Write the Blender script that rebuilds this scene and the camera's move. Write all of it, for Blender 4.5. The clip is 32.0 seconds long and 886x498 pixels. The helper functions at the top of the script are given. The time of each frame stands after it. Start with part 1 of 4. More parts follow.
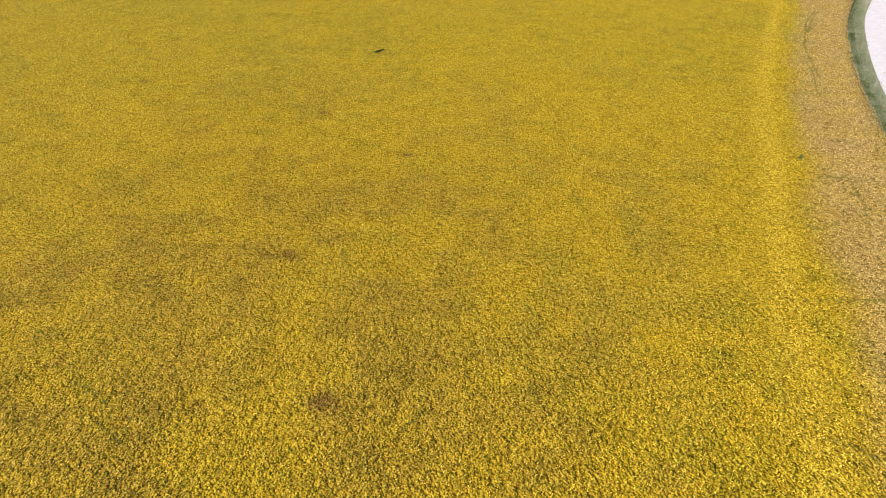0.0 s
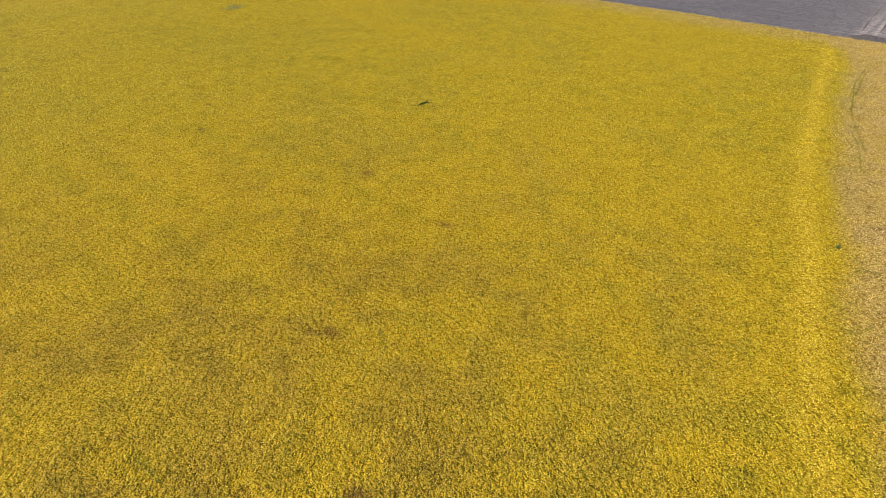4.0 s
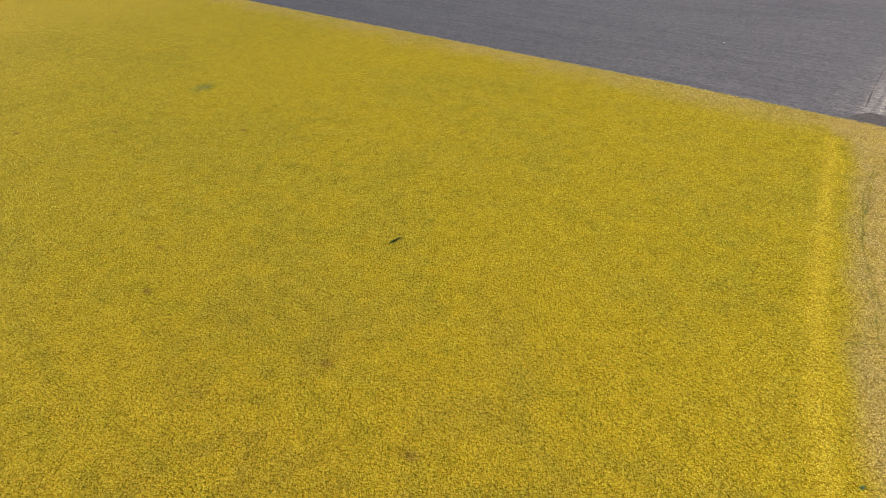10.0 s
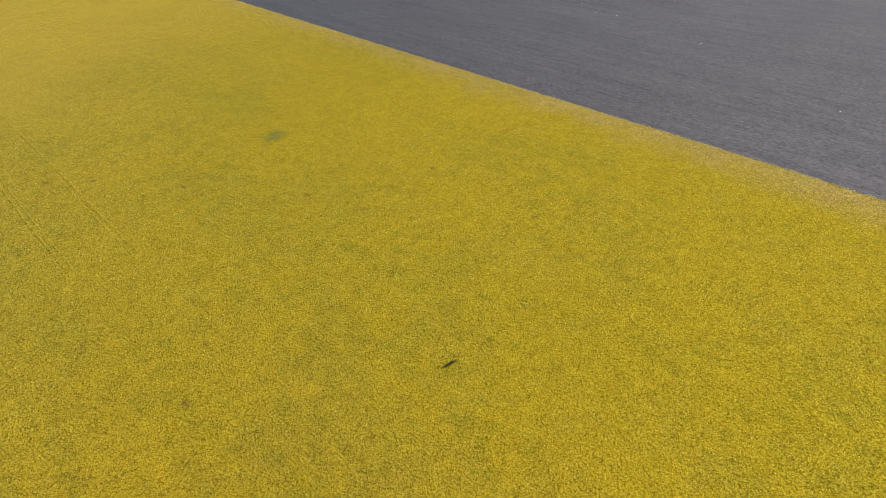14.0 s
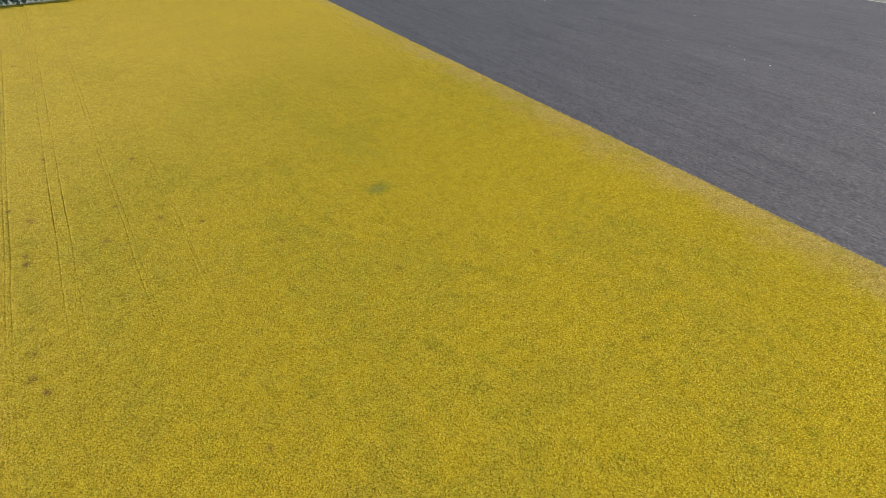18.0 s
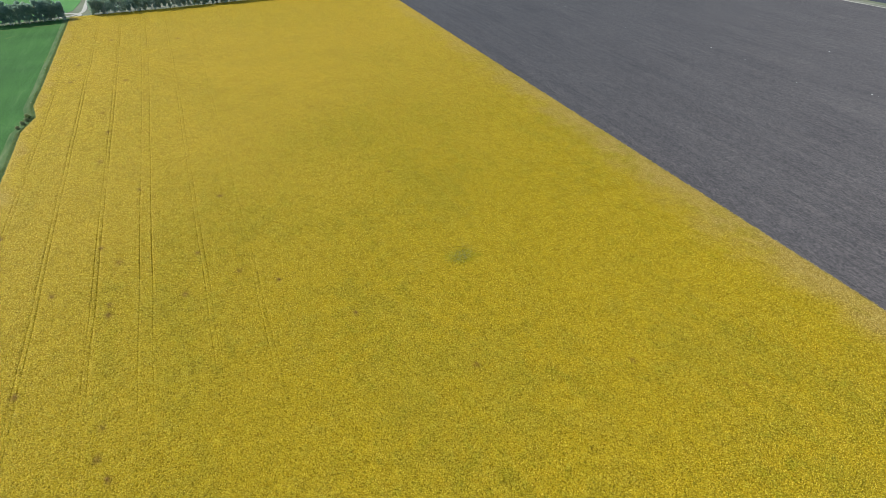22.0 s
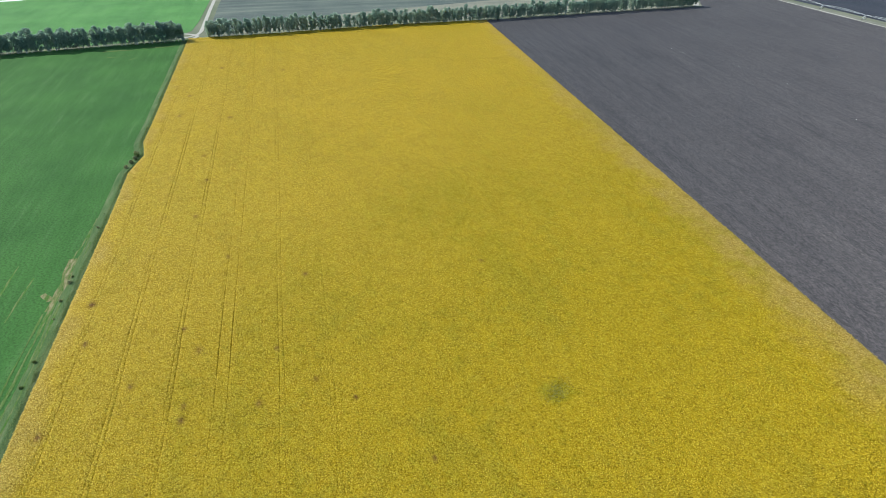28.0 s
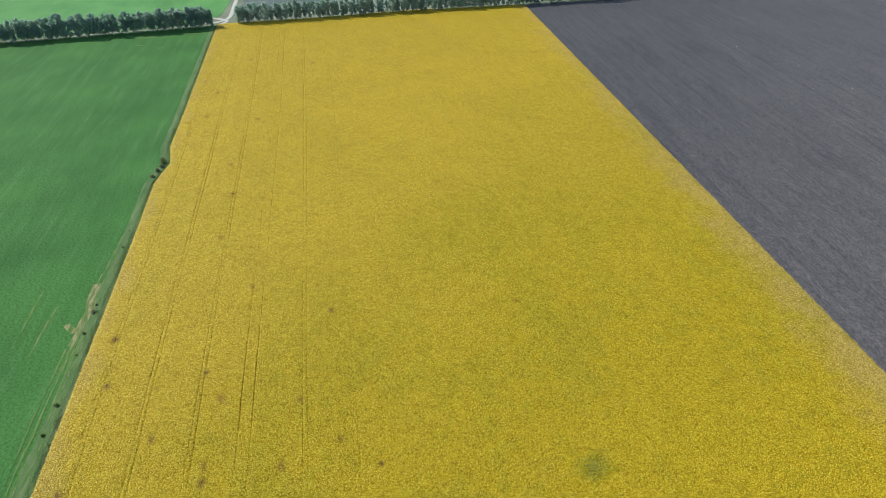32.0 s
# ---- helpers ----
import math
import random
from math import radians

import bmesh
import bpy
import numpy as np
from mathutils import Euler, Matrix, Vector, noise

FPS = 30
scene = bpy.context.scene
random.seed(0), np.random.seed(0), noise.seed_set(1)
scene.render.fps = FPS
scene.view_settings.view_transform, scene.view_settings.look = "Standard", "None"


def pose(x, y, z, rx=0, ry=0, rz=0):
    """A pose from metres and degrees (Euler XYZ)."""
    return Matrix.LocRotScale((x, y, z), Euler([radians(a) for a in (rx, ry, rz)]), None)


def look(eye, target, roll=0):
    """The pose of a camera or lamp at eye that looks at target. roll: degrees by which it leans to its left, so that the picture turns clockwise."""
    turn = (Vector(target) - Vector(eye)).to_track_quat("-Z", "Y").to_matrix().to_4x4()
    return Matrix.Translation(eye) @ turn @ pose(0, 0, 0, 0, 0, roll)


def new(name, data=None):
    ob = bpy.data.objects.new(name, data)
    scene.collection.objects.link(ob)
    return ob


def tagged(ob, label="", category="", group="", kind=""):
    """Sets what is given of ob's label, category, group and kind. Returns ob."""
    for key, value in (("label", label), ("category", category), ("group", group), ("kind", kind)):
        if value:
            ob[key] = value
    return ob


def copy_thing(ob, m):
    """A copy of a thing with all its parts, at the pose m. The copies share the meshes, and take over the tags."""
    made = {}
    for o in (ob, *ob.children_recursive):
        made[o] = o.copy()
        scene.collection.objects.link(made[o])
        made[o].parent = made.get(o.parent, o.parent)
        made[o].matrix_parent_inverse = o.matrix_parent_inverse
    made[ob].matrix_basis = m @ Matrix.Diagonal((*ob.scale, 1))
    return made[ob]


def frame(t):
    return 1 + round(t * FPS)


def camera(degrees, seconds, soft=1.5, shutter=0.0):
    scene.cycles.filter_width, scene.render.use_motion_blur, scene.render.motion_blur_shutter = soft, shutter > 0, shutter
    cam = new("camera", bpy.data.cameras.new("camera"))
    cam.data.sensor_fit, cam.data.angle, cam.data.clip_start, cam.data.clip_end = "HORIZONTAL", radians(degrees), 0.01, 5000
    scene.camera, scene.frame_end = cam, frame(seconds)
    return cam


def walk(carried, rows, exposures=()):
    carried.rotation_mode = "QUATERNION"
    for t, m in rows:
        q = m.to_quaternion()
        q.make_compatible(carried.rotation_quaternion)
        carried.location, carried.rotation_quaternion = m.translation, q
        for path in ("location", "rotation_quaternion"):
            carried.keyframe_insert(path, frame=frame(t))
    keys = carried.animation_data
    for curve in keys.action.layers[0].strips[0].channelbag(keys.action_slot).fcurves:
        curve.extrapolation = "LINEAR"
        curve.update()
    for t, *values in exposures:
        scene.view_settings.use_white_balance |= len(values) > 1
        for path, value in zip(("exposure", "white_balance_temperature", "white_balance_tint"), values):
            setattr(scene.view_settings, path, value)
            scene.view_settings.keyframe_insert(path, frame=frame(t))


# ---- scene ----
cam = camera(79.84, 32.0, soft=0.5)
PATH = (  # seconds, x, y, z, yaw, pitch, roll
    (0.0, 95.36, -199.06, 34.17, 2.39, -37.09, -0.08),
    (0.5, 95.34, -199.11, 35.07, 2.24, -36.96, -0.05),
    (1.0, 95.18, -199.11, 36.11, 3.28, -36.81, 0.11),
    (1.5, 95.12, -199.08, 37.22, 4.28, -36.71, 0.25),
    (2.0, 95.07, -198.98, 38.35, 5.20, -36.61, 0.32),
    (2.5, 94.83, -198.73, 39.35, 5.63, -36.41, 0.53),
    (3.0, 94.57, -198.18, 40.25, 5.94, -36.24, 0.73),
    (3.5, 94.58, -197.38, 41.18, 6.31, -36.05, 0.64),
    (5.5, 95.07, -191.86, 46.81, 6.75, -36.18, -0.43),
    (6.0, 95.06, -189.87, 48.18, 3.81, -36.41, -0.75),
    (6.5, 95.00, -188.06, 48.87, 0.46, -36.18, -0.95),
    (7.0, 95.11, -186.10, 50.01, -0.83, -36.07, -1.10),
    (7.5, 95.39, -183.94, 51.57, -1.08, -36.00, -1.25),
    (8.0, 95.59, -181.48, 53.31, -1.14, -36.03, -1.22),
    (8.5, 96.21, -178.82, 55.18, -0.54, -36.14, -1.37),
    (9.0, 96.55, -176.26, 56.96, -0.05, -36.12, -1.37),
    (9.5, 96.69, -173.65, 58.71, 2.15, -36.11, -1.24),
    (10.0, 96.48, -171.26, 60.03, 6.41, -35.81, -0.78),
    (10.5, 96.35, -168.96, 61.81, 9.90, -35.79, -0.65),
    (11.0, 96.23, -166.71, 63.43, 11.49, -35.68, -0.41),
    (11.5, 96.04, -163.68, 65.17, 12.35, -35.97, -0.52),
    (12.0, 95.31, -161.34, 66.25, 12.45, -35.68, -0.37),
    (12.5, 94.53, -158.69, 67.68, 12.40, -35.69, -0.10),
    (13.0, 93.93, -156.43, 69.28, 12.40, -35.52, -0.05),
    (13.5, 93.53, -153.82, 70.88, 12.56, -35.42, -0.20),
    (14.0, 93.13, -150.86, 72.52, 14.50, -35.53, -0.37),
    (14.5, 92.35, -148.31, 74.47, 15.89, -35.52, 0.04),
    (16.5, 89.59, -136.82, 80.28, 20.38, -35.76, -0.72),
    (17.0, 88.27, -134.48, 82.09, 22.35, -35.76, -0.39),
    (17.5, 87.02, -132.03, 83.47, 25.04, -35.64, -0.11),
    (18.0, 85.41, -130.15, 84.53, 27.03, -35.37, 0.26),
    (18.5, 83.77, -127.68, 86.11, 28.93, -35.40, 0.44),
    (19.0, 82.19, -124.85, 87.72, 30.91, -35.55, 0.32),
    (19.5, 80.34, -122.71, 89.24, 32.36, -35.50, 0.50),
    (20.0, 78.32, -120.67, 90.71, 33.76, -35.52, 0.58),
    (20.5, 76.34, -118.29, 92.22, 35.13, -35.60, 0.53),
    (21.0, 74.37, -115.91, 93.74, 36.30, -35.70, 0.40),
    (21.5, 72.31, -113.65, 95.07, 36.61, -35.72, 0.26),
    (22.0, 70.21, -111.70, 96.31, 36.58, -35.71, 0.19),
    (22.5, 67.96, -109.94, 97.48, 37.55, -35.65, 0.25),
    (23.0, 65.75, -108.44, 98.77, 38.90, -35.54, 0.45),
    (23.5, 63.45, -106.51, 100.18, 40.73, -35.57, 0.56),
    (24.0, 61.32, -104.60, 101.52, 42.95, -35.62, 0.64),
    (24.5, 59.13, -102.79, 102.71, 44.43, -35.58, 0.69),
    (25.0, 56.88, -101.22, 103.79, 45.09, -35.50, 0.72),
    (25.5, 54.64, -99.60, 105.43, 45.51, -35.54, 0.72),
    (27.5, 45.88, -93.63, 112.33, 46.03, -35.44, 0.80),
    (28.0, 43.73, -92.35, 113.98, 46.05, -35.34, 0.90),
    (28.5, 41.50, -90.46, 115.75, 46.11, -35.41, 0.79),
    (29.0, 39.24, -88.65, 117.61, 46.14, -35.44, 0.75),
    (29.5, 36.83, -86.97, 119.36, 46.08, -35.44, 0.66),
    (30.0, 34.41, -85.32, 120.77, 46.09, -35.37, 0.55),
    (30.5, 31.95, -83.83, 122.31, 46.05, -35.33, 0.52),
    (31.0, 29.68, -82.37, 123.70, 47.34, -35.25, 0.62),
    (31.5, 27.58, -80.98, 124.92, 48.67, -35.68, 0.67),
    (32.0, 25.52, -79.49, 126.27, 49.44, -38.61, 0.68),
)
walk(cam, [(t, pose(x, y, z, 90 + pitch, 0, yaw) @ pose(0, 0, 0, 0, 0, roll)) for t, x, y, z, yaw, pitch, roll in PATH],
     exposures=[(0.0, 0.53, 6600, 15), (3.5, 0.50, 6600, 12), (7.0, 0.46, 6500, 8), (14.0, 0.44, 6350, 5), (20.0, 0.44, 6250, 3), (25.0, 0.46, 6080, 0), (32.0, 0.51, 6000, 0)])

# ---- sky and sun ----
SUN_AZ, SUN_EL = radians(-110.0), radians(38.0)
world = bpy.data.worlds.new("sky")
scene.world = world
world.use_nodes = True
wn = world.node_tree.nodes
sky = wn.new("ShaderNodeTexSky")
sky.sky_type, sky.sun_disc = "NISHITA", False
sky.sun_elevation, sky.sun_rotation = SUN_EL, SUN_AZ
sky.air_density, sky.dust_density = 1.0, 1.6
world.node_tree.links.new(sky.outputs[0], wn["Background"].inputs[0])
wn["Background"].inputs[1].default_value = 0.13
sun = new("sun", bpy.data.lights.new("sun", "SUN"))
sun.data.energy, sun.data.angle, sun.data.color = 4.3, radians(0.6), (1.0, 0.95, 0.86)
to_sun = Vector((math.sin(SUN_AZ) * math.cos(SUN_EL), math.cos(SUN_AZ) * math.cos(SUN_EL), math.sin(SUN_EL)))
sun.matrix_world = look(to_sun * 400, (0, 0, 0))

# ---- small tools ----
rng = np.random.default_rng(7)


class Lattice:
    """Smooth value noise over the plan."""

    def __init__(self, seed, cell):
        self.cell, self.grid = cell, np.random.default_rng(seed).random((256, 256))

    def __call__(self, x, y):
        u, v = x / self.cell, y / self.cell
        iu, iv = np.floor(u).astype(int), np.floor(v).astype(int)
        fu, fv = u - iu, v - iv
        fu, fv = fu * fu * (3 - 2 * fu), fv * fv * (3 - 2 * fv)
        g = self.grid
        a, b = g[iu % 256, iv % 256], g[(iu + 1) % 256, iv % 256]
        c, d = g[iu % 256, (iv + 1) % 256], g[(iu + 1) % 256, (iv + 1) % 256]
        return (a * (1 - fu) + b * fu) * (1 - fv) + (c * (1 - fu) + d * fu) * fv


noise_a, noise_b, noise_c, noise_d = Lattice(1, 2.6), Lattice(2, 9.0), Lattice(3, 34.0), Lattice(4, 1.1)


def step(a, b, x):
    t = np.clip((x - a) / (b - a), 0, 1)
    return t * t * (3 - 2 * t)


def inside(poly, x, y):
    hit = np.zeros(np.shape(x), bool)
    for (xa, ya), (xb, yb) in zip(poly, poly[1:] + poly[:1]):
        if ya != yb:
            hit ^= ((ya > y) != (yb > y)) & (x < (xb - xa) * (y - ya) / (yb - ya) + xa)
    return hit


def to_line(line, x, y):
    """Distance to a polyline, and its side (positive: to the right of its way)."""
    best, side, foot = np.full(np.shape(x), 1e9), np.zeros(np.shape(x)), np.zeros(np.shape(x) + (2,))
    for (xa, ya), (xb, yb) in zip(line, line[1:]):
        dx, dy = xb - xa, yb - ya
        t = np.clip(((x - xa) * dx + (y - ya) * dy) / (dx * dx + dy * dy), 0, 1)
        fx, fy = xa + t * dx, ya + t * dy
        d = np.hypot(x - fx, y - fy)
        near = d < best
        best = np.where(near, d, best)
        side = np.where(near, np.sign((x - xa) * dy - (y - ya) * dx), side)
        foot[near] = np.stack([fx, fy], -1)[near]
    return best, side, foot


def smooth_line(points, spacing=4.0):
    """A polyline through the points with rounded bends."""
    p = [Vector((*a, 0)) for a in points]
    p = [2 * p[0] - p[1]] + p + [2 * p[-1] - p[-2]]
    out = []
    for a, b, c, d in zip(p, p[1:], p[2:], p[3:]):
        n = max(1, int((c - b).length / spacing))
        for k in range(n):
            t = k / n
            q = 0.5 * (2 * b + (c - a) * t + (2 * a - 5 * b + 4 * c - d) * t * t + (3 * b - a - 3 * c + d) * t ** 3)
            out.append((q.x, q.y))
    return out + [tuple(points[-1])]


def quick_mesh(name, verts, faces, smooth=False):
    """A mesh from arrays; faces all have the same number of corners."""
    me = bpy.data.meshes.new(name)
    verts, faces = np.asarray(verts, np.float32), np.asarray(faces, np.int32)
    me.vertices.add(len(verts))
    me.vertices.foreach_set("co", verts.ravel())
    me.loops.add(faces.size)
    me.loops.foreach_set("vertex_index", faces.ravel())
    me.polygons.add(len(faces))
    me.polygons.foreach_set("loop_start", np.arange(len(faces), dtype=np.int32) * faces.shape[1])
    me.update(calc_edges=True)
    me.validate()
    if smooth:
        me.polygons.foreach_set("use_smooth", np.ones(len(faces), bool))
    return me


def part(name, bm, material, parent=None, label="", smooth=False):
    me = bpy.data.meshes.new(name)
    bm.to_mesh(me)
    bm.free()
    if smooth:
        for p in me.polygons:
            p.use_smooth = True
    me.materials.append(material)
    ob = new(name, me)
    ob.parent = parent
    if label:
        ob["label"] = label
    return ob


def tube(bm, a, b, r0, r1=None, sides=6):
    """A tapered round bar between two places."""
    a, b = Vector(a), Vector(b)
    r1 = r0 if r1 is None else r1
    turn = (b - a).to_track_quat("Z", "Y").to_matrix()
    rings = []
    for at, r in ((a, r0), (b, r1)):
        rings.append([bm.verts.new(at + turn @ Vector((r * math.cos(k * math.tau / sides), r * math.sin(k * math.tau / sides), 0))) for k in range(sides)])
    for k in range(sides):
        bm.faces.new((rings[0][k], rings[0][(k + 1) % sides], rings[1][(k + 1) % sides], rings[1][k]))
    bm.faces.new(rings[0][::-1])
    bm.faces.new(rings[1])


def box(bm, centre, size, turn=None):
    m = Matrix.Translation(centre) @ (turn.to_4x4() if turn else Matrix()) @ Matrix.Diagonal((*size, 1))
    bmesh.ops.create_cube(bm, size=1, matrix=m)


# ---- materials ----
def material(name, rough=0.9, spec=0.3):
    m = bpy.data.materials.new(name)
    m.use_nodes = True
    b = m.node_tree.nodes["Principled BSDF"]
    b.inputs["Roughness"].default_value, b.inputs["Specular IOR Level"].default_value = rough, spec
    return m, m.node_tree.nodes, m.node_tree.links, b


def where(n, l, scale=(1, 1, 1), turn=0.0):
    """The place in the world, turned and then stretched."""
    g, r, k = n.new("ShaderNodeNewGeometry"), n.new("ShaderNodeMapping"), n.new("ShaderNodeMapping")
    r.inputs["Rotation"].default_value, k.inputs["Scale"].default_value = (0, 0, turn), scale
    l.new(g.outputs["Position"], r.inputs["Vector"])
    l.new(r.outputs["Vector"], k.inputs["Vector"])
    return k.outputs["Vector"]


def grain(n, l, vector, scale, detail=2.0, rough=0.5):
    t = n.new("ShaderNodeTexNoise")
    t.inputs["Scale"].default_value, t.inputs["Detail"].default_value, t.inputs["Roughness"].default_value = scale, detail, rough
    l.new(vector, t.inputs["Vector"])
    return t.outputs["Fac"]


def ramp(n, l, fac, stops):
    r = n.new("ShaderNodeValToRGB")
    while len(r.color_ramp.elements) < len(stops):
        r.color_ramp.elements.new(0.5)
    for e, (at, c) in zip(r.color_ramp.elements, stops):
        e.position, e.color = at, (*c, 1) if len(c) == 3 else c
    l.new(fac, r.inputs["Fac"])
    return r.outputs["Color"]


def mix(n, l, fac, a, b, kind="MIX"):
    m = n.new("ShaderNodeMix")
    m.data_type, m.blend_type = "RGBA", kind
    for socket, v in ((m.inputs[0], fac), (m.inputs[6], a), (m.inputs[7], b)):
        if isinstance(v, (int, float)):
            socket.default_value = v
        elif isinstance(v, tuple):
            socket.default_value = (*v, 1)
        else:
            l.new(v, socket)
    return m.outputs[2]


def bump(n, l, b, height, strength, distance):
    k = n.new("ShaderNodeBump")
    k.inputs["Strength"].default_value, k.inputs["Distance"].default_value = strength, distance
    l.new(height, k.inputs["Height"])
    l.new(k.outputs["Normal"], b.inputs["Normal"])


def channels(n, l, name):
    a, s = n.new("ShaderNodeAttribute"), n.new("ShaderNodeSeparateColor")
    a.attribute_name = name
    l.new(a.outputs["Color"], s.inputs["Color"])
    return s.outputs[0], s.outputs[1], s.outputs[2], a.outputs["Alpha"]


def crop_colours(n, l, fine, tone):
    """Ripening soy: gold to olive leaves, dry tan, green weeds, brown rust, bright gold, after the tone of the place."""
    tan, green, brown, gold = tone
    leaf = ramp(n, l, fine, [(0.0, (0.30, 0.17, 0.014)), (0.10, (0.36, 0.34, 0.018)), (0.22, (0.57, 0.41, 0.020)), (0.48, (0.70, 0.53, 0.026)), (0.62, (0.72, 0.46, 0.028)), (0.76, (0.74, 0.56, 0.03)), (1.0, (0.88, 0.68, 0.075))])
    dry = ramp(n, l, fine, [(0.0, (0.42, 0.28, 0.12)), (0.4, (0.65, 0.46, 0.19)), (1.0, (0.83, 0.62, 0.30))])
    weed = ramp(n, l, fine, [(0.1, (0.15, 0.15, 0.006)), (0.5, (0.38, 0.37, 0.012)), (0.85, (0.54, 0.51, 0.03))])
    rust = ramp(n, l, fine, [(0.2, (0.10, 0.045, 0.020)), (0.75, (0.30, 0.145, 0.055))])
    bright = ramp(n, l, fine, [(0.15, (0.72, 0.50, 0.03)), (0.5, (0.92, 0.68, 0.06)), (0.9, (0.96, 0.78, 0.12))])
    c = mix(n, l, tan, leaf, dry)
    c = mix(n, l, green, c, weed)
    c = mix(n, l, gold, c, bright)
    return mix(n, l, brown, c, rust)


def leafy(n, l, b, colour, share):
    """Lets part of the light through thin leaves."""
    t, k, out = n.new("ShaderNodeBsdfTranslucent"), n.new("ShaderNodeMixShader"), n["Material Output"]
    l.new(colour, b.inputs["Base Color"])
    l.new(colour, t.inputs["Color"])
    k.inputs[0].default_value = share
    l.new(b.outputs[0], k.inputs[1])
    l.new(t.outputs[0], k.inputs[2])
    l.new(k.outputs[0], out.inputs["Surface"])


def cells(n, l, vector, scale):
    """Leaf- or plant-sized cells: a random value for each, and the distance to its middle."""
    v, k = n.new("ShaderNodeTexVoronoi"), n.new("ShaderNodeSeparateColor")
    v.inputs["Scale"].default_value = scale
    l.new(vector, v.inputs["Vector"])
    l.new(v.outputs["Color"], k.inputs["Color"])
    return k.outputs[0], v.outputs["Distance"]


def canopy_material():
    m, n, l, b = material("soy_canopy", 0.8, 0.08)
    p = where(n, l)
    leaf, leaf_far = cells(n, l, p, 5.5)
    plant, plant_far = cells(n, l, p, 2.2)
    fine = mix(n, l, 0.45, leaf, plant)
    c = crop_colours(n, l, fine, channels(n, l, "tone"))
    # Shade between leaves and plants, painted in: colour darkens away from cell middles.
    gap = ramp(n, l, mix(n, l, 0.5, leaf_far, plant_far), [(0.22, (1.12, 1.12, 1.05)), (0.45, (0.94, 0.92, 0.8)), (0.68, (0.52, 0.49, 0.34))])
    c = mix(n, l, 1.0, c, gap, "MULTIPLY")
    # Whole sheet darkened unevenly, for the shadows its closed surface lacks.
    wide = ramp(n, l, grain(n, l, p, 0.35, 3.0, 0.6), [(0.3, (0.66, 0.62, 0.50)), (0.7, (0.84, 0.80, 0.66))])
    c = mix(n, l, 1.0, c, wide, "MULTIPLY")
    leafy(n, l, b, c, 0.10)
    height = ramp(n, l, mix(n, l, 0.55, leaf_far, plant_far), [(0.0, (1, 1, 1)), (0.8, (0, 0, 0))])
    bump(n, l, b, height, 1.0, 0.35)
    return m


def leaf_material():
    m, n, l, b = material("soy_leaves", 0.55, 0.22)
    g = n.new("ShaderNodeNewGeometry")
    leafy(n, l, b, crop_colours(n, l, g.outputs["Random Per Island"], channels(n, l, "tone")), 0.4)
    return m


def soil_material(name, dark, light, turn, lines=True):
    m, n, l, b = material(name, 0.8, 0.25)
    b.inputs["Diffuse Roughness"].default_value = 1.0
    p = where(n, l, (1, 1, 1), turn)
    clod, lump = grain(n, l, p, 3.0, 4.0, 0.8), grain(n, l, p, 1.1, 4.0, 0.7)
    rows = grain(n, l, where(n, l, (0.07, 0.9, 1), turn), 1.0, 4.0, 0.75)
    wide = grain(n, l, where(n, l, (0.012, 0.03, 1), turn), 1.0, 4.0, 0.65)
    c = ramp(n, l, wide, [(0.3, dark), (0.7, light)])
    dry = n.new("ShaderNodeAttribute")
    dry.attribute_name = "dry"
    c = mix(n, l, dry.outputs["Fac"], c, (0.33, 0.285, 0.25))
    lumps, lumps_far = cells(n, l, where(n, l, (0.8, 1.7, 1), turn), 1.0)
    crumbs, crumbs_far = cells(n, l, where(n, l, (2.2, 3.4, 1), turn), 1.0)
    c = mix(n, l, 1.0, c, ramp(n, l, lumps, [(0.0, (0.72, 0.72, 0.74)), (0.55, (1, 1, 1)), (1.0, (1.25, 1.23, 1.22))]), "MULTIPLY")
    c = mix(n, l, 1.0, c, ramp(n, l, crumbs, [(0.0, (0.70, 0.70, 0.72)), (0.5, (1, 1, 1)), (1.0, (1.3, 1.27, 1.25))]), "MULTIPLY")
    c = mix(n, l, 0.5, c, ramp(n, l, clod, [(0.32, (0.25, 0.25, 0.28)), (0.5, (0.95, 0.95, 0.97)), (0.7, (1.9, 1.8, 1.75))]), "MULTIPLY")
    c = mix(n, l, 0.5, c, ramp(n, l, lump, [(0.35, (0.5, 0.5, 0.52)), (0.65, (1.5, 1.45, 1.4))]), "MULTIPLY")
    if lines:
        c = mix(n, l, 0.4, c, ramp(n, l, rows, [(0.3, (0.62, 0.62, 0.66)), (0.5, (1, 1, 1)), (0.68, (1.3, 1.26, 1.22))]), "MULTIPLY")
        passes = grain(n, l, where(n, l, (0.012, 0.32, 1), turn), 1.0, 4.0, 0.7)
        c = mix(n, l, 0.55, c, ramp(n, l, passes, [(0.36, (0.68, 0.69, 0.74)), (0.5, (1, 1, 1)), (0.66, (1.22, 1.19, 1.15))]), "MULTIPLY")
    l.new(c, b.inputs["Base Color"])
    relief = mix(n, l, 0.3, mix(n, l, 0.2, mix(n, l, 0.5, clod, lump), lumps), rows)
    bump(n, l, b, relief, 1.0, 0.5)
    return m


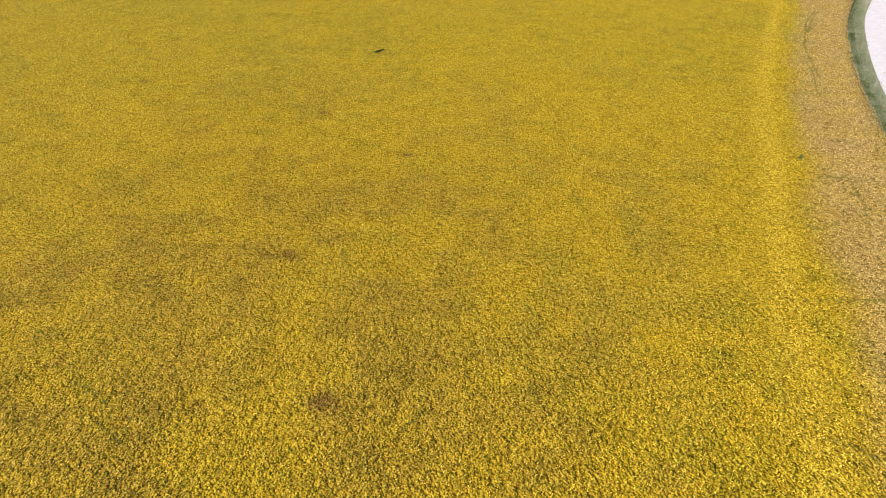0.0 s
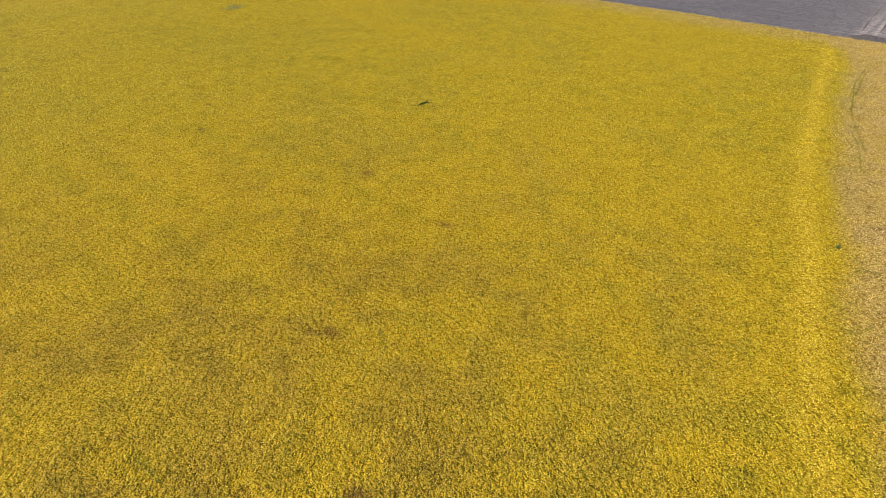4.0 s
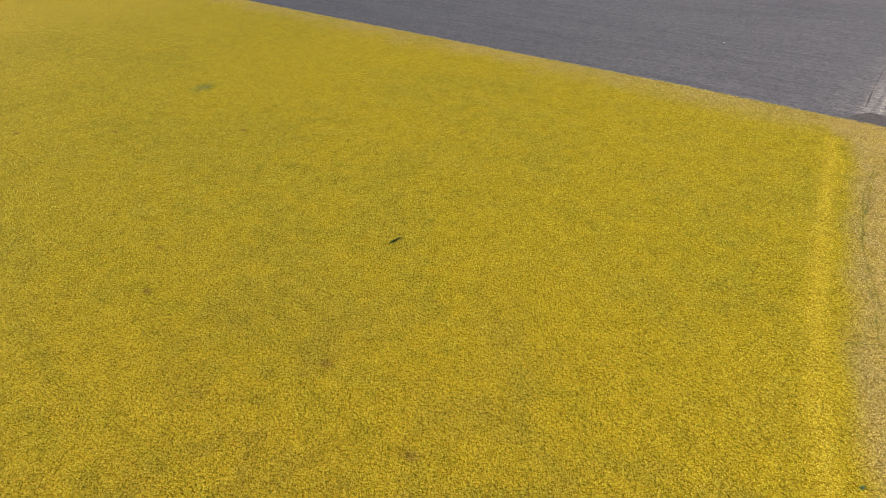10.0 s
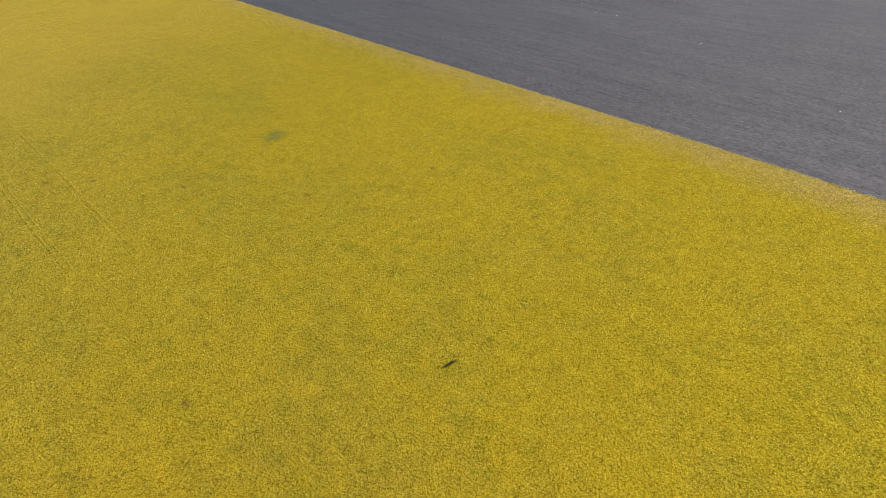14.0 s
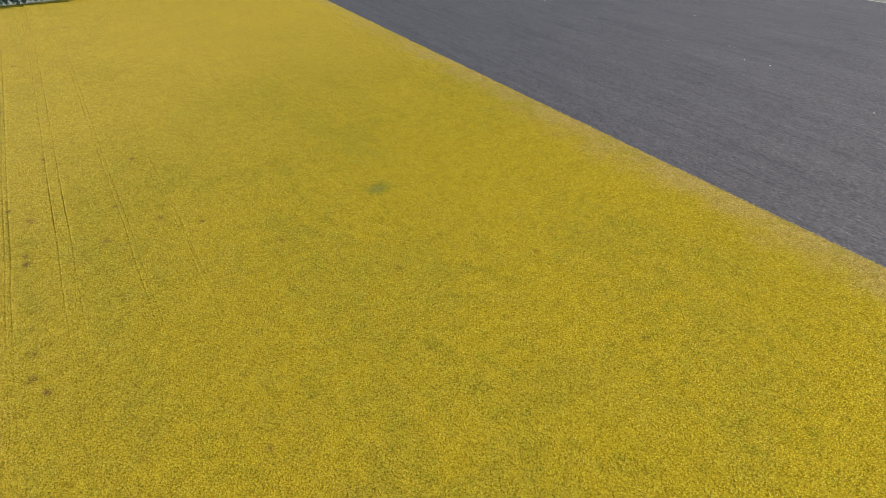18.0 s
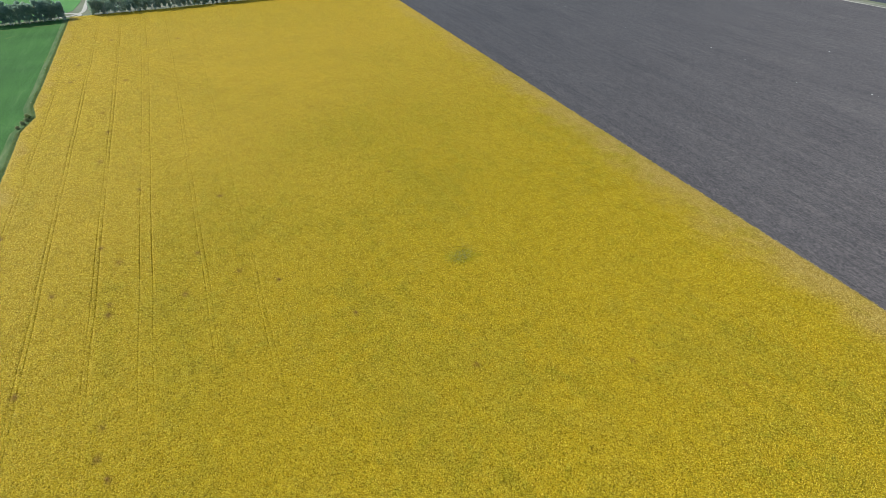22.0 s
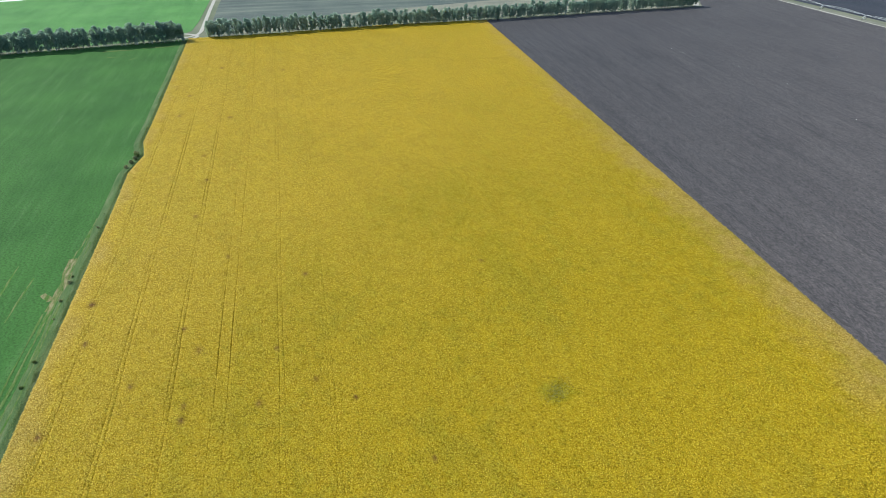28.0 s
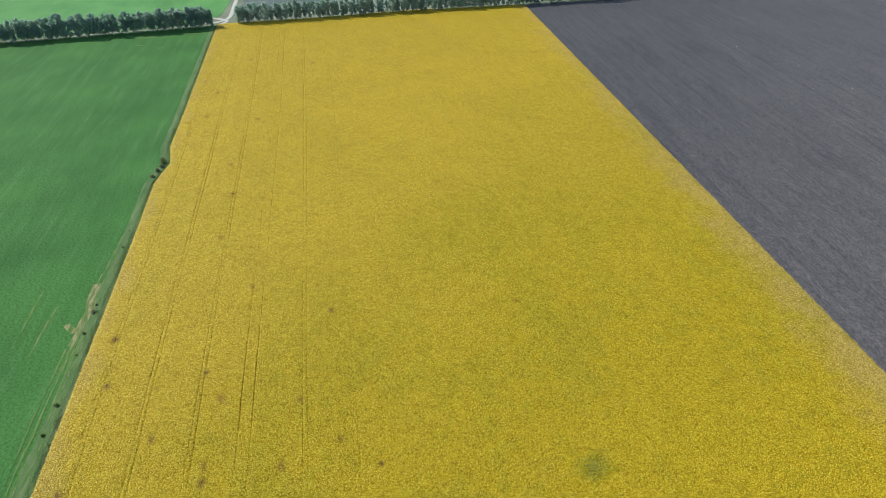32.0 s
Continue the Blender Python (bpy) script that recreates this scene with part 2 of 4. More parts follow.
def grass_material(name, stops, turn=0.0, streak=(0.02, 0.5), fine_scale=2.5, amount=0.5, drill=0.0):
    m, n, l, b = material(name, 0.85, 0.05)
    fine = grain(n, l, where(n, l), fine_scale, 4.0, 0.7)
    long = grain(n, l, where(n, l, (streak[0], streak[1], 1), turn), 1.0, 4.0, 0.65)
    c = ramp(n, l, long, stops)
    wide = grain(n, l, where(n, l), 0.025, 3.0, 0.6)
    c = mix(n, l, 1.0, c, ramp(n, l, wide, [(0.3, (0.82, 0.84, 0.86)), (0.7, (1.15, 1.12, 1.08))]), "MULTIPLY")
    c = mix(n, l, amount, c, ramp(n, l, fine, [(0.3, (0.5, 0.5, 0.5)), (0.5, (1, 1, 1)), (0.75, (1.45, 1.4, 1.3))]), "MULTIPLY")
    if drill:
        line = grain(n, l, where(n, l, (0.03, 1.6, 1), turn), 1.0, 3.0, 0.7)
        c = mix(n, l, drill, c, ramp(n, l, line, [(0.35, (0.62, 0.68, 0.6)), (0.5, (1, 1, 1)), (0.68, (1.7, 1.4, 1.5))]), "MULTIPLY")
        patch = grain(n, l, where(n, l, (0.012, 0.05, 1), turn), 1.0, 5.0, 0.7)
        c = mix(n, l, drill, c, ramp(n, l, patch, [(0.4, (0.88, 0.92, 0.85)), (0.62, (1.05, 1.02, 1.0)), (0.78, (1.9, 1.5, 1.6))]), "MULTIPLY")
    l.new(c, b.inputs["Base Color"])
    bump(n, l, b, mix(n, l, 0.5, fine, grain(n, l, where(n, l), fine_scale * 0.35, 3.0, 0.6)), 1.0, 0.45)
    return m


def gravel_material(name, low, high):
    m, n, l, b = material(name, 0.9, 0.2)
    p = where(n, l)
    c = ramp(n, l, grain(n, l, p, 0.6, 6.0, 0.75), [(0.3, low), (0.65, high)])
    c = mix(n, l, 0.25, c, ramp(n, l, grain(n, l, p, 7.0, 3.0, 0.7), [(0.3, (0.6, 0.6, 0.6)), (0.7, (1.2, 1.2, 1.2))]), "MULTIPLY")
    l.new(c, b.inputs["Base Color"])
    bump(n, l, b, grain(n, l, p, 4.0, 3.0, 0.6), 0.4, 0.06)
    return m


def foliage_material(name, low, mid, high):
    m, n, l, b = material(name, 0.65, 0.3)
    g = n.new("ShaderNodeNewGeometry")
    o = n.new("ShaderNodeObjectInfo")
    c = ramp(n, l, g.outputs["Random Per Island"], [(0.0, low), (0.5, mid), (1.0, high)])
    c = mix(n, l, 0.6, c, ramp(n, l, o.outputs["Random"], [(0.0, (0.7, 0.8, 0.75)), (1.0, (1.25, 1.15, 1.0))]), "MULTIPLY")
    leafy(n, l, b, c, 0.55)
    return m


def plain_material(name, low, high, rough=0.6, scale=3.0, metal=0.0):
    m, n, l, b = material(name, rough, 0.4)
    b.inputs["Metallic"].default_value = metal
    l.new(ramp(n, l, grain(n, l, where(n, l), scale, 4.0, 0.6), [(0.3, low), (0.7, high)]), b.inputs["Base Color"])
    return m


EDGE_TURN = math.atan2(0.4675, 0.884)       # turns the run of the west edge onto the x axis
SOIL_TURN = math.atan2(0.63, 1.0)
ROW_TURN = -math.atan2(440.0, 205.0)
M_CANOPY, M_LEAF = canopy_material(), leaf_material()
M_SOIL = soil_material("harrowed_soil", (0.073, 0.066, 0.069), (0.091, 0.083, 0.085), SOIL_TURN)
M_SOIL_DARK = soil_material("damp_soil", (0.028, 0.032, 0.046), (0.045, 0.048, 0.062), SOIL_TURN)
M_DAMP = soil_material("turned_soil", (0.050, 0.042, 0.040), (0.072, 0.061, 0.057), SOIL_TURN)
M_GREEN = grass_material("young_green_crop", [(0.2, (0.040, 0.108, 0.025)), (0.54, (0.049, 0.124, 0.032)), (0.68, (0.062, 0.138, 0.041)), (0.86, (0.12, 0.175, 0.075))], EDGE_TURN, (0.03, 0.22), 1.3, 0.9, 0.10)
M_FAR_GREEN = grass_material("far_green_crop", [(0.25, (0.075, 0.19, 0.055)), (0.75, (0.105, 0.235, 0.075))], EDGE_TURN, (0.01, 0.06))
M_VERGE = grass_material("verge_grass", [(0.25, (0.055, 0.105, 0.035)), (0.5, (0.09, 0.14, 0.055)), (0.75, (0.15, 0.175, 0.09))], EDGE_TURN, (0.08, 0.5))
M_EAST_VERGE = grass_material("roadside_grass", [(0.3, (0.15, 0.18, 0.08)), (0.55, (0.25, 0.255, 0.15)), (0.75, (0.38, 0.36, 0.27))], radians(-57), (0.08, 0.5))
M_EAST_GREEN = grass_material("roadside_meadow", [(0.3, (0.085, 0.16, 0.045)), (0.75, (0.17, 0.23, 0.09))], radians(-57), (0.03, 0.2))
M_GRAY = grass_material("mown_grey_field", [(0.3, (0.075, 0.09, 0.09)), (0.5, (0.11, 0.13, 0.12)), (0.7, (0.15, 0.17, 0.145))], ROW_TURN, (0.008, 0.09))
M_STRIP = grass_material("dry_grass_strip", [(0.3, (0.17, 0.17, 0.14)), (0.7, (0.24, 0.235, 0.19))], ROW_TURN, (0.02, 0.2))
M_STUBBLE = grass_material("straw_stubble", [(0.3, (0.40, 0.33, 0.13)), (0.7, (0.52, 0.43, 0.18))], ROW_TURN, (0.01, 0.3))
M_BROWN_STUBBLE = grass_material("brown_stubble", [(0.3, (0.30, 0.25, 0.19)), (0.7, (0.42, 0.36, 0.28))], ROW_TURN, (0.3, 0.01))
M_BARE = grass_material("trampled_soil", [(0.36, (0.05, 0.12, 0.02)), (0.48, (0.14, 0.15, 0.06)), (0.66, (0.27, 0.235, 0.14))], EDGE_TURN, (0.25, 1.0))
M_THIN = grass_material("thin_green_crop", [(0.36, (0.05, 0.13, 0.02)), (0.5, (0.09, 0.145, 0.04)), (0.68, (0.17, 0.18, 0.085))], EDGE_TURN, (0.25, 1.2))
M_HEATH = grass_material("quarry_ground", [(0.3, (0.10, 0.10, 0.11)), (0.5, (0.17, 0.16, 0.16)), (0.75, (0.30, 0.29, 0.27))], ROW_TURN, (0.02, 0.06))
M_WASTE = grass_material("open_land", [(0.3, (0.12, 0.14, 0.09)), (0.7, (0.20, 0.205, 0.15))], 0.3, (0.01, 0.02))
M_ROAD = gravel_material("white_gravel", (0.47, 0.44, 0.43), (0.58, 0.55, 0.54))
M_TRACK = gravel_material("pale_dirt", (0.28, 0.26, 0.225), (0.46, 0.43, 0.385))
M_CHALK = gravel_material("chalk", (0.62, 0.61, 0.59), (0.88, 0.87, 0.85))
# Paler and bluer than real foliage: distance haze is put into the leaf colour.
M_TREE = foliage_material("tree_leaves", (0.20, 0.28, 0.24), (0.29, 0.39, 0.33), (0.40, 0.50, 0.42))
M_WEED = foliage_material("weed_leaves", (0.07, 0.105, 0.03), (0.12, 0.165, 0.05), (0.19, 0.235, 0.085))
M_SHRUB = foliage_material("dry_shrub", (0.16, 0.19, 0.09), (0.23, 0.26, 0.13), (0.34, 0.33, 0.21))
M_BARK = plain_material("pale_bark", (0.42, 0.40, 0.36), (0.75, 0.73, 0.68), 0.8, 2.0)
M_STEEL = plain_material("galvanised_steel", (0.50, 0.52, 0.53), (0.68, 0.70, 0.71), 0.45, 2.0, 0.4)
M_TYRE = plain_material("tyre_rubber", (0.02, 0.02, 0.02), (0.05, 0.048, 0.045), 0.9, 6.0)
M_STONE = plain_material("pale_stone", (0.45, 0.44, 0.42), (0.75, 0.74, 0.72), 0.8, 4.0)

# ---- plan of the land ----
WEST = [(-430.2, 69.9), (-338.1, 21.5), (-264.9, -17.0), (-242.4, -29.4), (-233.1, -32.2), (-225.9, -34.6), (-220.8, -39.0), (-212.6, -45.9), (-176.5, -64.6),
        (-142.7, -82.6), (-91.7, -109.8), (0, -158.5), (115, -220)]
NORTH = [(-430.2, 69.9), (-402.2, 128.4), (-366.3, 220.4), (-319.0, 309.0)]
EDGE = [(-319.0, 309.0), (-150, 202.5), (0, 108.0), (100, 45.2), (157.5, 9.0), (184, -9), (209.3, -26.0)]
EAST = smooth_line([(209.3, -26), (192.5, -51.5), (180.5, -72.8), (170.5, -93), (162.8, -110.4), (157, -125), (151.7, -139), (145, -161), (134, -195), (124.5, -222)])
ROAD_W = smooth_line([(430, 258), (345, 148), (302.5, 94), (276, 57), (253, 28), (233, 0.5), (214, -26.5), (196, -53), (184.2, -74), (174.8, -92.5), (166.5, -111), (159.1, -130), (153.9, -154), (147.2, -193), (136.4, -239), (123.5, -300)])
ROAD_E = smooth_line([(440, 250), (356, 140), (313, 86), (289, 60), (272, 39), (248, 6), (227.5, -22.5), (209, -49), (197.5, -66.5), (188.8, -82), (181.4, -98.4), (175.5, -115.4), (168.1, -149), (161.3, -191), (150.5, -237), (137.5, -299)])
SOY = NORTH + EDGE[1:] + EAST[1:] + WEST[:0:-1]


def sheet(name, outline, z, mat, label, category, cell=None):
    """A flat piece of land within an outline."""
    bm = bmesh.new()
    bm.faces.new([bm.verts.new((x, y, z)) for x, y in outline])
    bmesh.ops.triangulate(bm, faces=bm.faces[:])
    bmesh.ops.recalc_face_normals(bm, faces=bm.faces[:])
    if bm.faces and sum(f.normal.z for f in bm.faces) < 0:
        bmesh.ops.reverse_faces(bm, faces=bm.faces[:])
    ob = part(name, bm, mat)
    return tagged(ob, label, category, kind="structure")


def ribbon(name, line, width, z, mat, label, category, thick=0.0, seed=0, ragged=0.0):
    """A band of land along a line, with slightly uneven edges."""
    r = np.random.default_rng(seed)
    bm, last = bmesh.new(), None
    pts = smooth_line(line, 3.0)
    wobble = r.normal(0, ragged * 1.8, (len(pts) + 4, 2))
    wobble = np.maximum((wobble[:-4] + 2 * wobble[1:-3] + 3 * wobble[2:-2] + 2 * wobble[3:-1] + wobble[4:]) / 9, -0.4 * width)
    for k, (x, y) in enumerate(pts):
        a, b = pts[max(0, k - 1)], pts[min(len(pts) - 1, k + 1)]
        d = Vector((b[0] - a[0], b[1] - a[1])).normalized()
        w = width / 2
        wl, wr = w + wobble[k, 0], w + wobble[k, 1]
        row = [bm.verts.new((x - d.y * wl, y + d.x * wl, z)), bm.verts.new((x, y, z + thick)), bm.verts.new((x + d.y * wr, y - d.x * wr, z))]
        if last:
            bm.faces.new((last[0], last[1], row[1], row[0]))
            bm.faces.new((last[1], last[2], row[2], row[1]))
        last = row
    bmesh.ops.recalc_face_normals(bm, faces=bm.faces[:])
    if sum(f.normal.z for f in bm.faces) < 0:
        bmesh.ops.reverse_faces(bm, faces=bm.faces[:])
    return tagged(part(name, bm, mat), label, category, kind="structure")


# ---- land ----
bm = bmesh.new()
bmesh.ops.create_grid(bm, x_segments=40, y_segments=40, size=5000, matrix=pose(0, 0, -0.12))
tagged(part("ground", bm, M_WASTE), "open dry grassland round the fields", "ground", kind="structure")

sheet("field_soil", EDGE + [(214, -26), (233, 1), (253, 28.5), (276, 57.5), (302.5, 94.5), (345, 148.5), (430, 258.5), (330, 377), (90, 506), (-78.1, 594), (-194.6, 658.6), (-213.9, 616.9), (-235.4, 578.4), (-212.2, 539.3), (-261.8, 435.7), (-316.5, 316)],
      0.0, M_SOIL, "dark grey harrowed bare soil beside the soy", "field")
sheet("field_green", WEST[:12] + [(-63.5, -253.9), (-630.0, -215.3), (-539.8, -149.0), (-478.5, -61.0), (-432.9, 61.5)], 0.0, M_GREEN, "young green crop with faint drill streaks", "field")
sheet("field_far_green", [(-439.3, 59.4), (-484.9, -59.1), (-551.9, -180.9), (-790.3, -150.5), (-718.1, -26.3), (-694.9, 21.6), (-676.1, 71.9), (-668.0, 129.6), (-649.2, 187.7), (-618.7, 175.9), (-558.3, 142.3), (-484.5, 101.0), (-456.6, 83.3)],
      0.0, M_FAR_GREEN, "bright green field beyond the trees", "field")
sheet("field_grey", [(-434.3, 93.4), (-448.9, 93.3), (-475.8, 110.0), (-548.5, 149.3), (-602.5, 180.9), (-561.4, 258.5), (-521.9, 344.1), (-469.4, 463.6), (-380.8, 653.5), (-320.8, 766.7), (-253.6, 609.2), (-319.3, 515.5), (-381.4, 390.0), (-434.6, 206.8)],
      0.0, M_GRAY, "mown grey-green field with dark swaths", "field")
sheet("field_strip", [(-428.1, 86.5), (-434.3, 93.4), (-434.6, 206.8), (-381.4, 390.0), (-319.3, 515.5), (-253.6, 609.2), (-320.8, 766.7), (-292.1, 763.6), (-218.7, 627.7), (-237.3, 580.3), (-214.2, 542.1), (-265.8, 435.8), (-327.1, 317.9), (-375.5, 220.4), (-410.4, 131.3)],
      0.0, M_STRIP, "dry grass strip along the trees", "field")
sheet("field_stubble", [(-602.5, 180.9), (-612.8, 187.8), (-660.9, 219.6), (-726.1, 307.6), (-646.7, 543.6), (-469.4, 463.6), (-521.9, 344.1), (-561.4, 258.5)], 0.0, M_STUBBLE, "pale yellow straw stubble", "field")
sheet("field_brown", [(-215.8, 631.1), (-292.1, 763.6), (-292.1, 1163.6), (-66.7, 1145.6), (-66.7, 955.6), (-124.1, 812.4), (-162.3, 741.6), (-192.7, 670.8)], 0.0, M_BROWN_STUBBLE, "brown stubble beyond the dirt road", "field")
sheet("field_dark", [(-163, 661), (-66, 612), (90, 527), (330, 398), (460, 640), (-66, 960), (-123, 808), (-158, 735), (-182, 691)], 0.0, M_SOIL_DARK, "almost black damp soil under the irrigation line", "field")
sheet("quarry_floor", [(-715.9, -25.2), (-790.3, -150.5), (-955.5, -175.0), (-1042.4, 168.7), (-832.7, 390.3), (-660.9, 219.6), (-652.4, 186.7), (-671.2, 129.6), (-679.4, 71.9), (-698.2, 21.6)], 0.0, M_HEATH, "grey overgrown quarry land", "quarry")


def between(name, left, right, z, mat, label, category, crown=0.0):
    """A band of land between two lines with the same number of stations."""
    bm, last = bmesh.new(), None
    for (xa, ya), (xb, yb) in zip(left, right):
        row = [bm.verts.new((xa + (xb - xa) * k / 4, ya + (yb - ya) * k / 4, z + crown * math.sin(math.pi * k / 4))) for k in range(5)]
        if last:
            for k in range(4):
                bm.faces.new((last[k], row[k], row[k + 1], last[k + 1]))
        last = row
    bmesh.ops.recalc_face_normals(bm, faces=bm.faces[:])
    if sum(f.normal.z for f in bm.faces) < 0:
        bmesh.ops.reverse_faces(bm, faces=bm.faces[:])
    return tagged(part(name, bm, mat), label, category, kind="structure")


def stations(line, count):
    """The line, at evenly spaced stations."""
    p = np.array(line)
    s = np.r_[0, np.cumsum(np.hypot(*np.diff(p, axis=0).T))]
    at = np.linspace(0, s[-1], count)
    return list(zip(np.interp(at, s, p[:, 0]), np.interp(at, s, p[:, 1])))


between("road", stations(ROAD_W, 160), stations(ROAD_E, 160), 0.03, M_ROAD, "wide white gravel road past the fields", "road", 0.12)
between("verge_east", stations(EAST, 90), stations([p for p in ROAD_W if -222 < p[1] < -26], 90), 0.02, M_EAST_VERGE, "rough green roadside grass beside the crop", "verge")
inner_side = [(x - 1.0, y + 0.6) for x, y in stations(ROAD_E, 160)]
far_side = [(x + 4.0, y - 2.4) for x, y in stations(ROAD_E, 160)]
between("verge_road", inner_side, far_side, 0.012, M_EAST_VERGE, "rough grass along the gravel road", "verge")
between("meadow_east", far_side, stations([(640, 190), (560, -40), (420, -320)], 160), 0.006, M_EAST_GREEN, "green meadow across the road", "field")


def headland():
    """Dry turned soil along the road, paler towards it, with streaks where tractors turned."""
    along_road = [p for p in ROAD_W[::-1] if -27 < p[1] < 110]
    st = stations(along_road, 90)
    verts, tone, w = [], [], 26
    for k, (x, y) in enumerate(st):
        a, b = st[max(0, k - 1)], st[min(89, k + 1)]
        d = Vector((b[0] - a[0], b[1] - a[1])).normalized()
        for j in range(w):
            off = 0.6 + j * 1.3
            verts.append((x - d.y * off, y + d.x * off, 0.03))
            s = math.hypot(x - 214, y + 26)
            streak = float(noise_b(np.array(off * 7.0), np.array(s * 0.10))) * 0.8 + 0.2 * float(noise_a(np.array(off * 3.0), np.array(s * 0.5)))
            pale = (0.05 + 1.15 * streak ** 1.5) * math.exp(-(off / (17.0 - 0.05 * s)) ** 2) * min(1.0, max(0.0, (140 - s) / 60)) * min(1, s / 6)
            lane = 0.5 if min(abs(off - c) for c in (7.2, 9.2, 14.0, 16.0, 21.5)) < 0.7 else 1.0
            tone.append(min(1.0, pale * lane * 1.7))
    quads = [(k * w + j, (k + 1) * w + j, (k + 1) * w + j + 1, k * w + j + 1) for k in range(89) for j in range(w - 1)]
    me = quick_mesh("headland", verts, [q[::-1] for q in quads])
    att = me.attributes.new("dry", "FLOAT", "POINT")
    att.data.foreach_set("value", np.array(tone, np.float32))
    me.materials.append(M_SOIL)
    tagged(new("headland", me), "pale dry soil with tractor streaks beside the gravel road", "field", kind="structure")


headland()
sheet("damp_wedge", [(193.6, -15.4), (196.0, -13.6), (198.5, -12.2), (201.3, -10.6), (205.2, -9.3), (207.2, -10.8), (209.3, -14.2), (211.6, -18.5), (213.0, -21.5), (212.6, -25.0), (209.4, -26.0)], 0.05, M_DAMP, "dark damp strip of turned soil", "field")
ribbon("verge_point", [(256.0, 36.5), (262.0, 45.0), (270.0, 57.5), (279.0, 71.5), (287.0, 83.0), (296.0, 95.0)], 5.0, 0.055, M_EAST_VERGE, "grassy wedge beside the gravel road", "verge", 0.0, 31, 0.9)
for way in ([(254.1, 69.7), (243.5, 51.0), (232.0, 33.8), (221.5, 18.5), (211.9, 4.0), (206.0, -5.5)], [(259.2, 63.2), (242.5, 40.0), (226.8, 17.6), (211.2, -6.1)], [(256.5, 50.4), (241.5, 33.5), (228.6, 17.0), (214.5, -6.0)]):
    ribbon("wheel_track", way, 0.28, 0.06, M_DAMP, "wheel track pressed into the dry headland soil", "track", 0.0, 11, 0.15)
ribbon("road_branch", [(269.0, 38.0), (272.3, 34.6), (276.5, 29.5), (283.0, 20.0), (292.0, 5.0)], 2.6, 0.035, M_ROAD, "narrow white gravel track leaving the road", "road", 0.03, 12, 0.2)
wverge = [(x - 2.2, y - 4.2) for x, y in WEST[:12]]
between("verge_west", stations(WEST[:12], 90), stations(wverge, 90), 0.03, M_VERGE, "grey-green grass strip between two crops", "verge")
ribbon("bare_patch", [(-156.5, -82.6), (-153.5, -84.0), (-149.0, -86.2), (-143.4, -88.0), (-139.5, -91.0), (-135.5, -93.4), (-131.0, -96.2)], 2.7, 0.05, M_BARE, "bare trampled soil at the green crop's margin", "bare soil", 0.02, 5, 0.5)
ribbon("bare_patch_end", [(-141.6, -94.9), (-139.6, -94.3), (-137.6, -93.6), (-136.0, -94.0)], 1.5, 0.055, M_BARE, "bare soil end of the trampled margin", "bare soil", 0.02, 15, 0.5)
for k, (v, a, b, wide) in enumerate(((-143.2, -110, -12, 0.5), (-144.6, -125, -10, 0.45), (-146.0, -105, -5, 0.5), (-147.6, -70, -8, 0.35))):
    ribbon("margin_track", [(u * 0.884 + (v + 0.35 * math.sin(u * 0.11 + k)) * 0.4675, -u * 0.4675 + (v + 0.35 * math.sin(u * 0.11 + k)) * 0.884) for u in range(a, b, 9)], wide, 0.06, M_THIN, "thin worn wheel line along the crop's margin", "track", 0.0, 50 + k, 0.2)
for k, (way, wide) in enumerate((([(-361.3, 31.3), (-351.0, 25.2), (-342.0, 19.7)], 0.7), ([(-342.6, 18.8), (-331.0, 12.6), (-320.0, 6.5)], 0.6), ([(-164.4, -97.8), (-153.0, -104.0), (-141.2, -110.2)], 0.6), ([(-153.4, -95.5), (-144.0, -101.0), (-134.0, -106.8)], 0.8),
                                 ([(-180.4, -68.3), (-166.9, -76.0), (-158.6, -80.8)], 0.8), ([(-134.2, -93.6), (-128.8, -97.0), (-121.0, -101.0)], 0.8), ([(-433.5, 6.3), (-430.3, 15.3), (-423.3, 28.5)], 2.6), ([(-415.9, 3.7), (-411.6, 12.1), (-411.8, 19.7)], 2.4),
                                 ([(-425.4, 31.8), (-418.3, 45.4), (-415.7, 53.1)], 2.0), ([(-399.3, 13.2), (-401.4, 19.0), (-403.0, 24.3)], 1.6))):
    ribbon("thin_crop", way, wide * 0.75, 0.045, M_THIN, "pale streak where the green crop grew thin", "bare soil", 0.0, 20 + k, 0.25 * wide)
ribbon("track_gate", [(-439.3, 57.4), (-436.9, 71.5), (-444.9, 85.4), (-478.1, 104.0), (-550.8, 143.3), (-606.9, 175.9), (-631.4, 203.6), (-681.7, 272.1), (-768.4, 403.3)], 3.2, 0.06, M_TRACK, "pale dirt track through the gap in the trees", "track", 0.05, 1, 0.12)
ribbon("track_gate_side", [(-462.5, 59.1), (-449.5, 73.3), (-436.7, 79.5), (-429.5, 71.5)], 3.4, 0.10, M_TRACK, "pale dirt junction at the field corner", "track", 0.03, 2, 0.6)
ribbon("track_quarry", [(-833.8, -133.7), (-716.0, -28.3), (-696.1, 19.5), (-679.5, 68.8), (-692.1, 101.2), (-732.8, 128.6), (-752.3, 235.1)], 7.0, 0.05, M_CHALK, "white chalk haul track", "track", 0.05, 3, 0.5)
ribbon("track_north", [(-219.0, 536.8), (-236.3, 579.3), (-216.8, 625.0), (-194.6, 665.6), (-162.3, 736.5), (-125.0, 809.1), (-66.7, 960.6)], 5.5, 0.06, M_TRACK, "pale dirt road along the north of the fields", "track", 0.05, 4, 0.5)
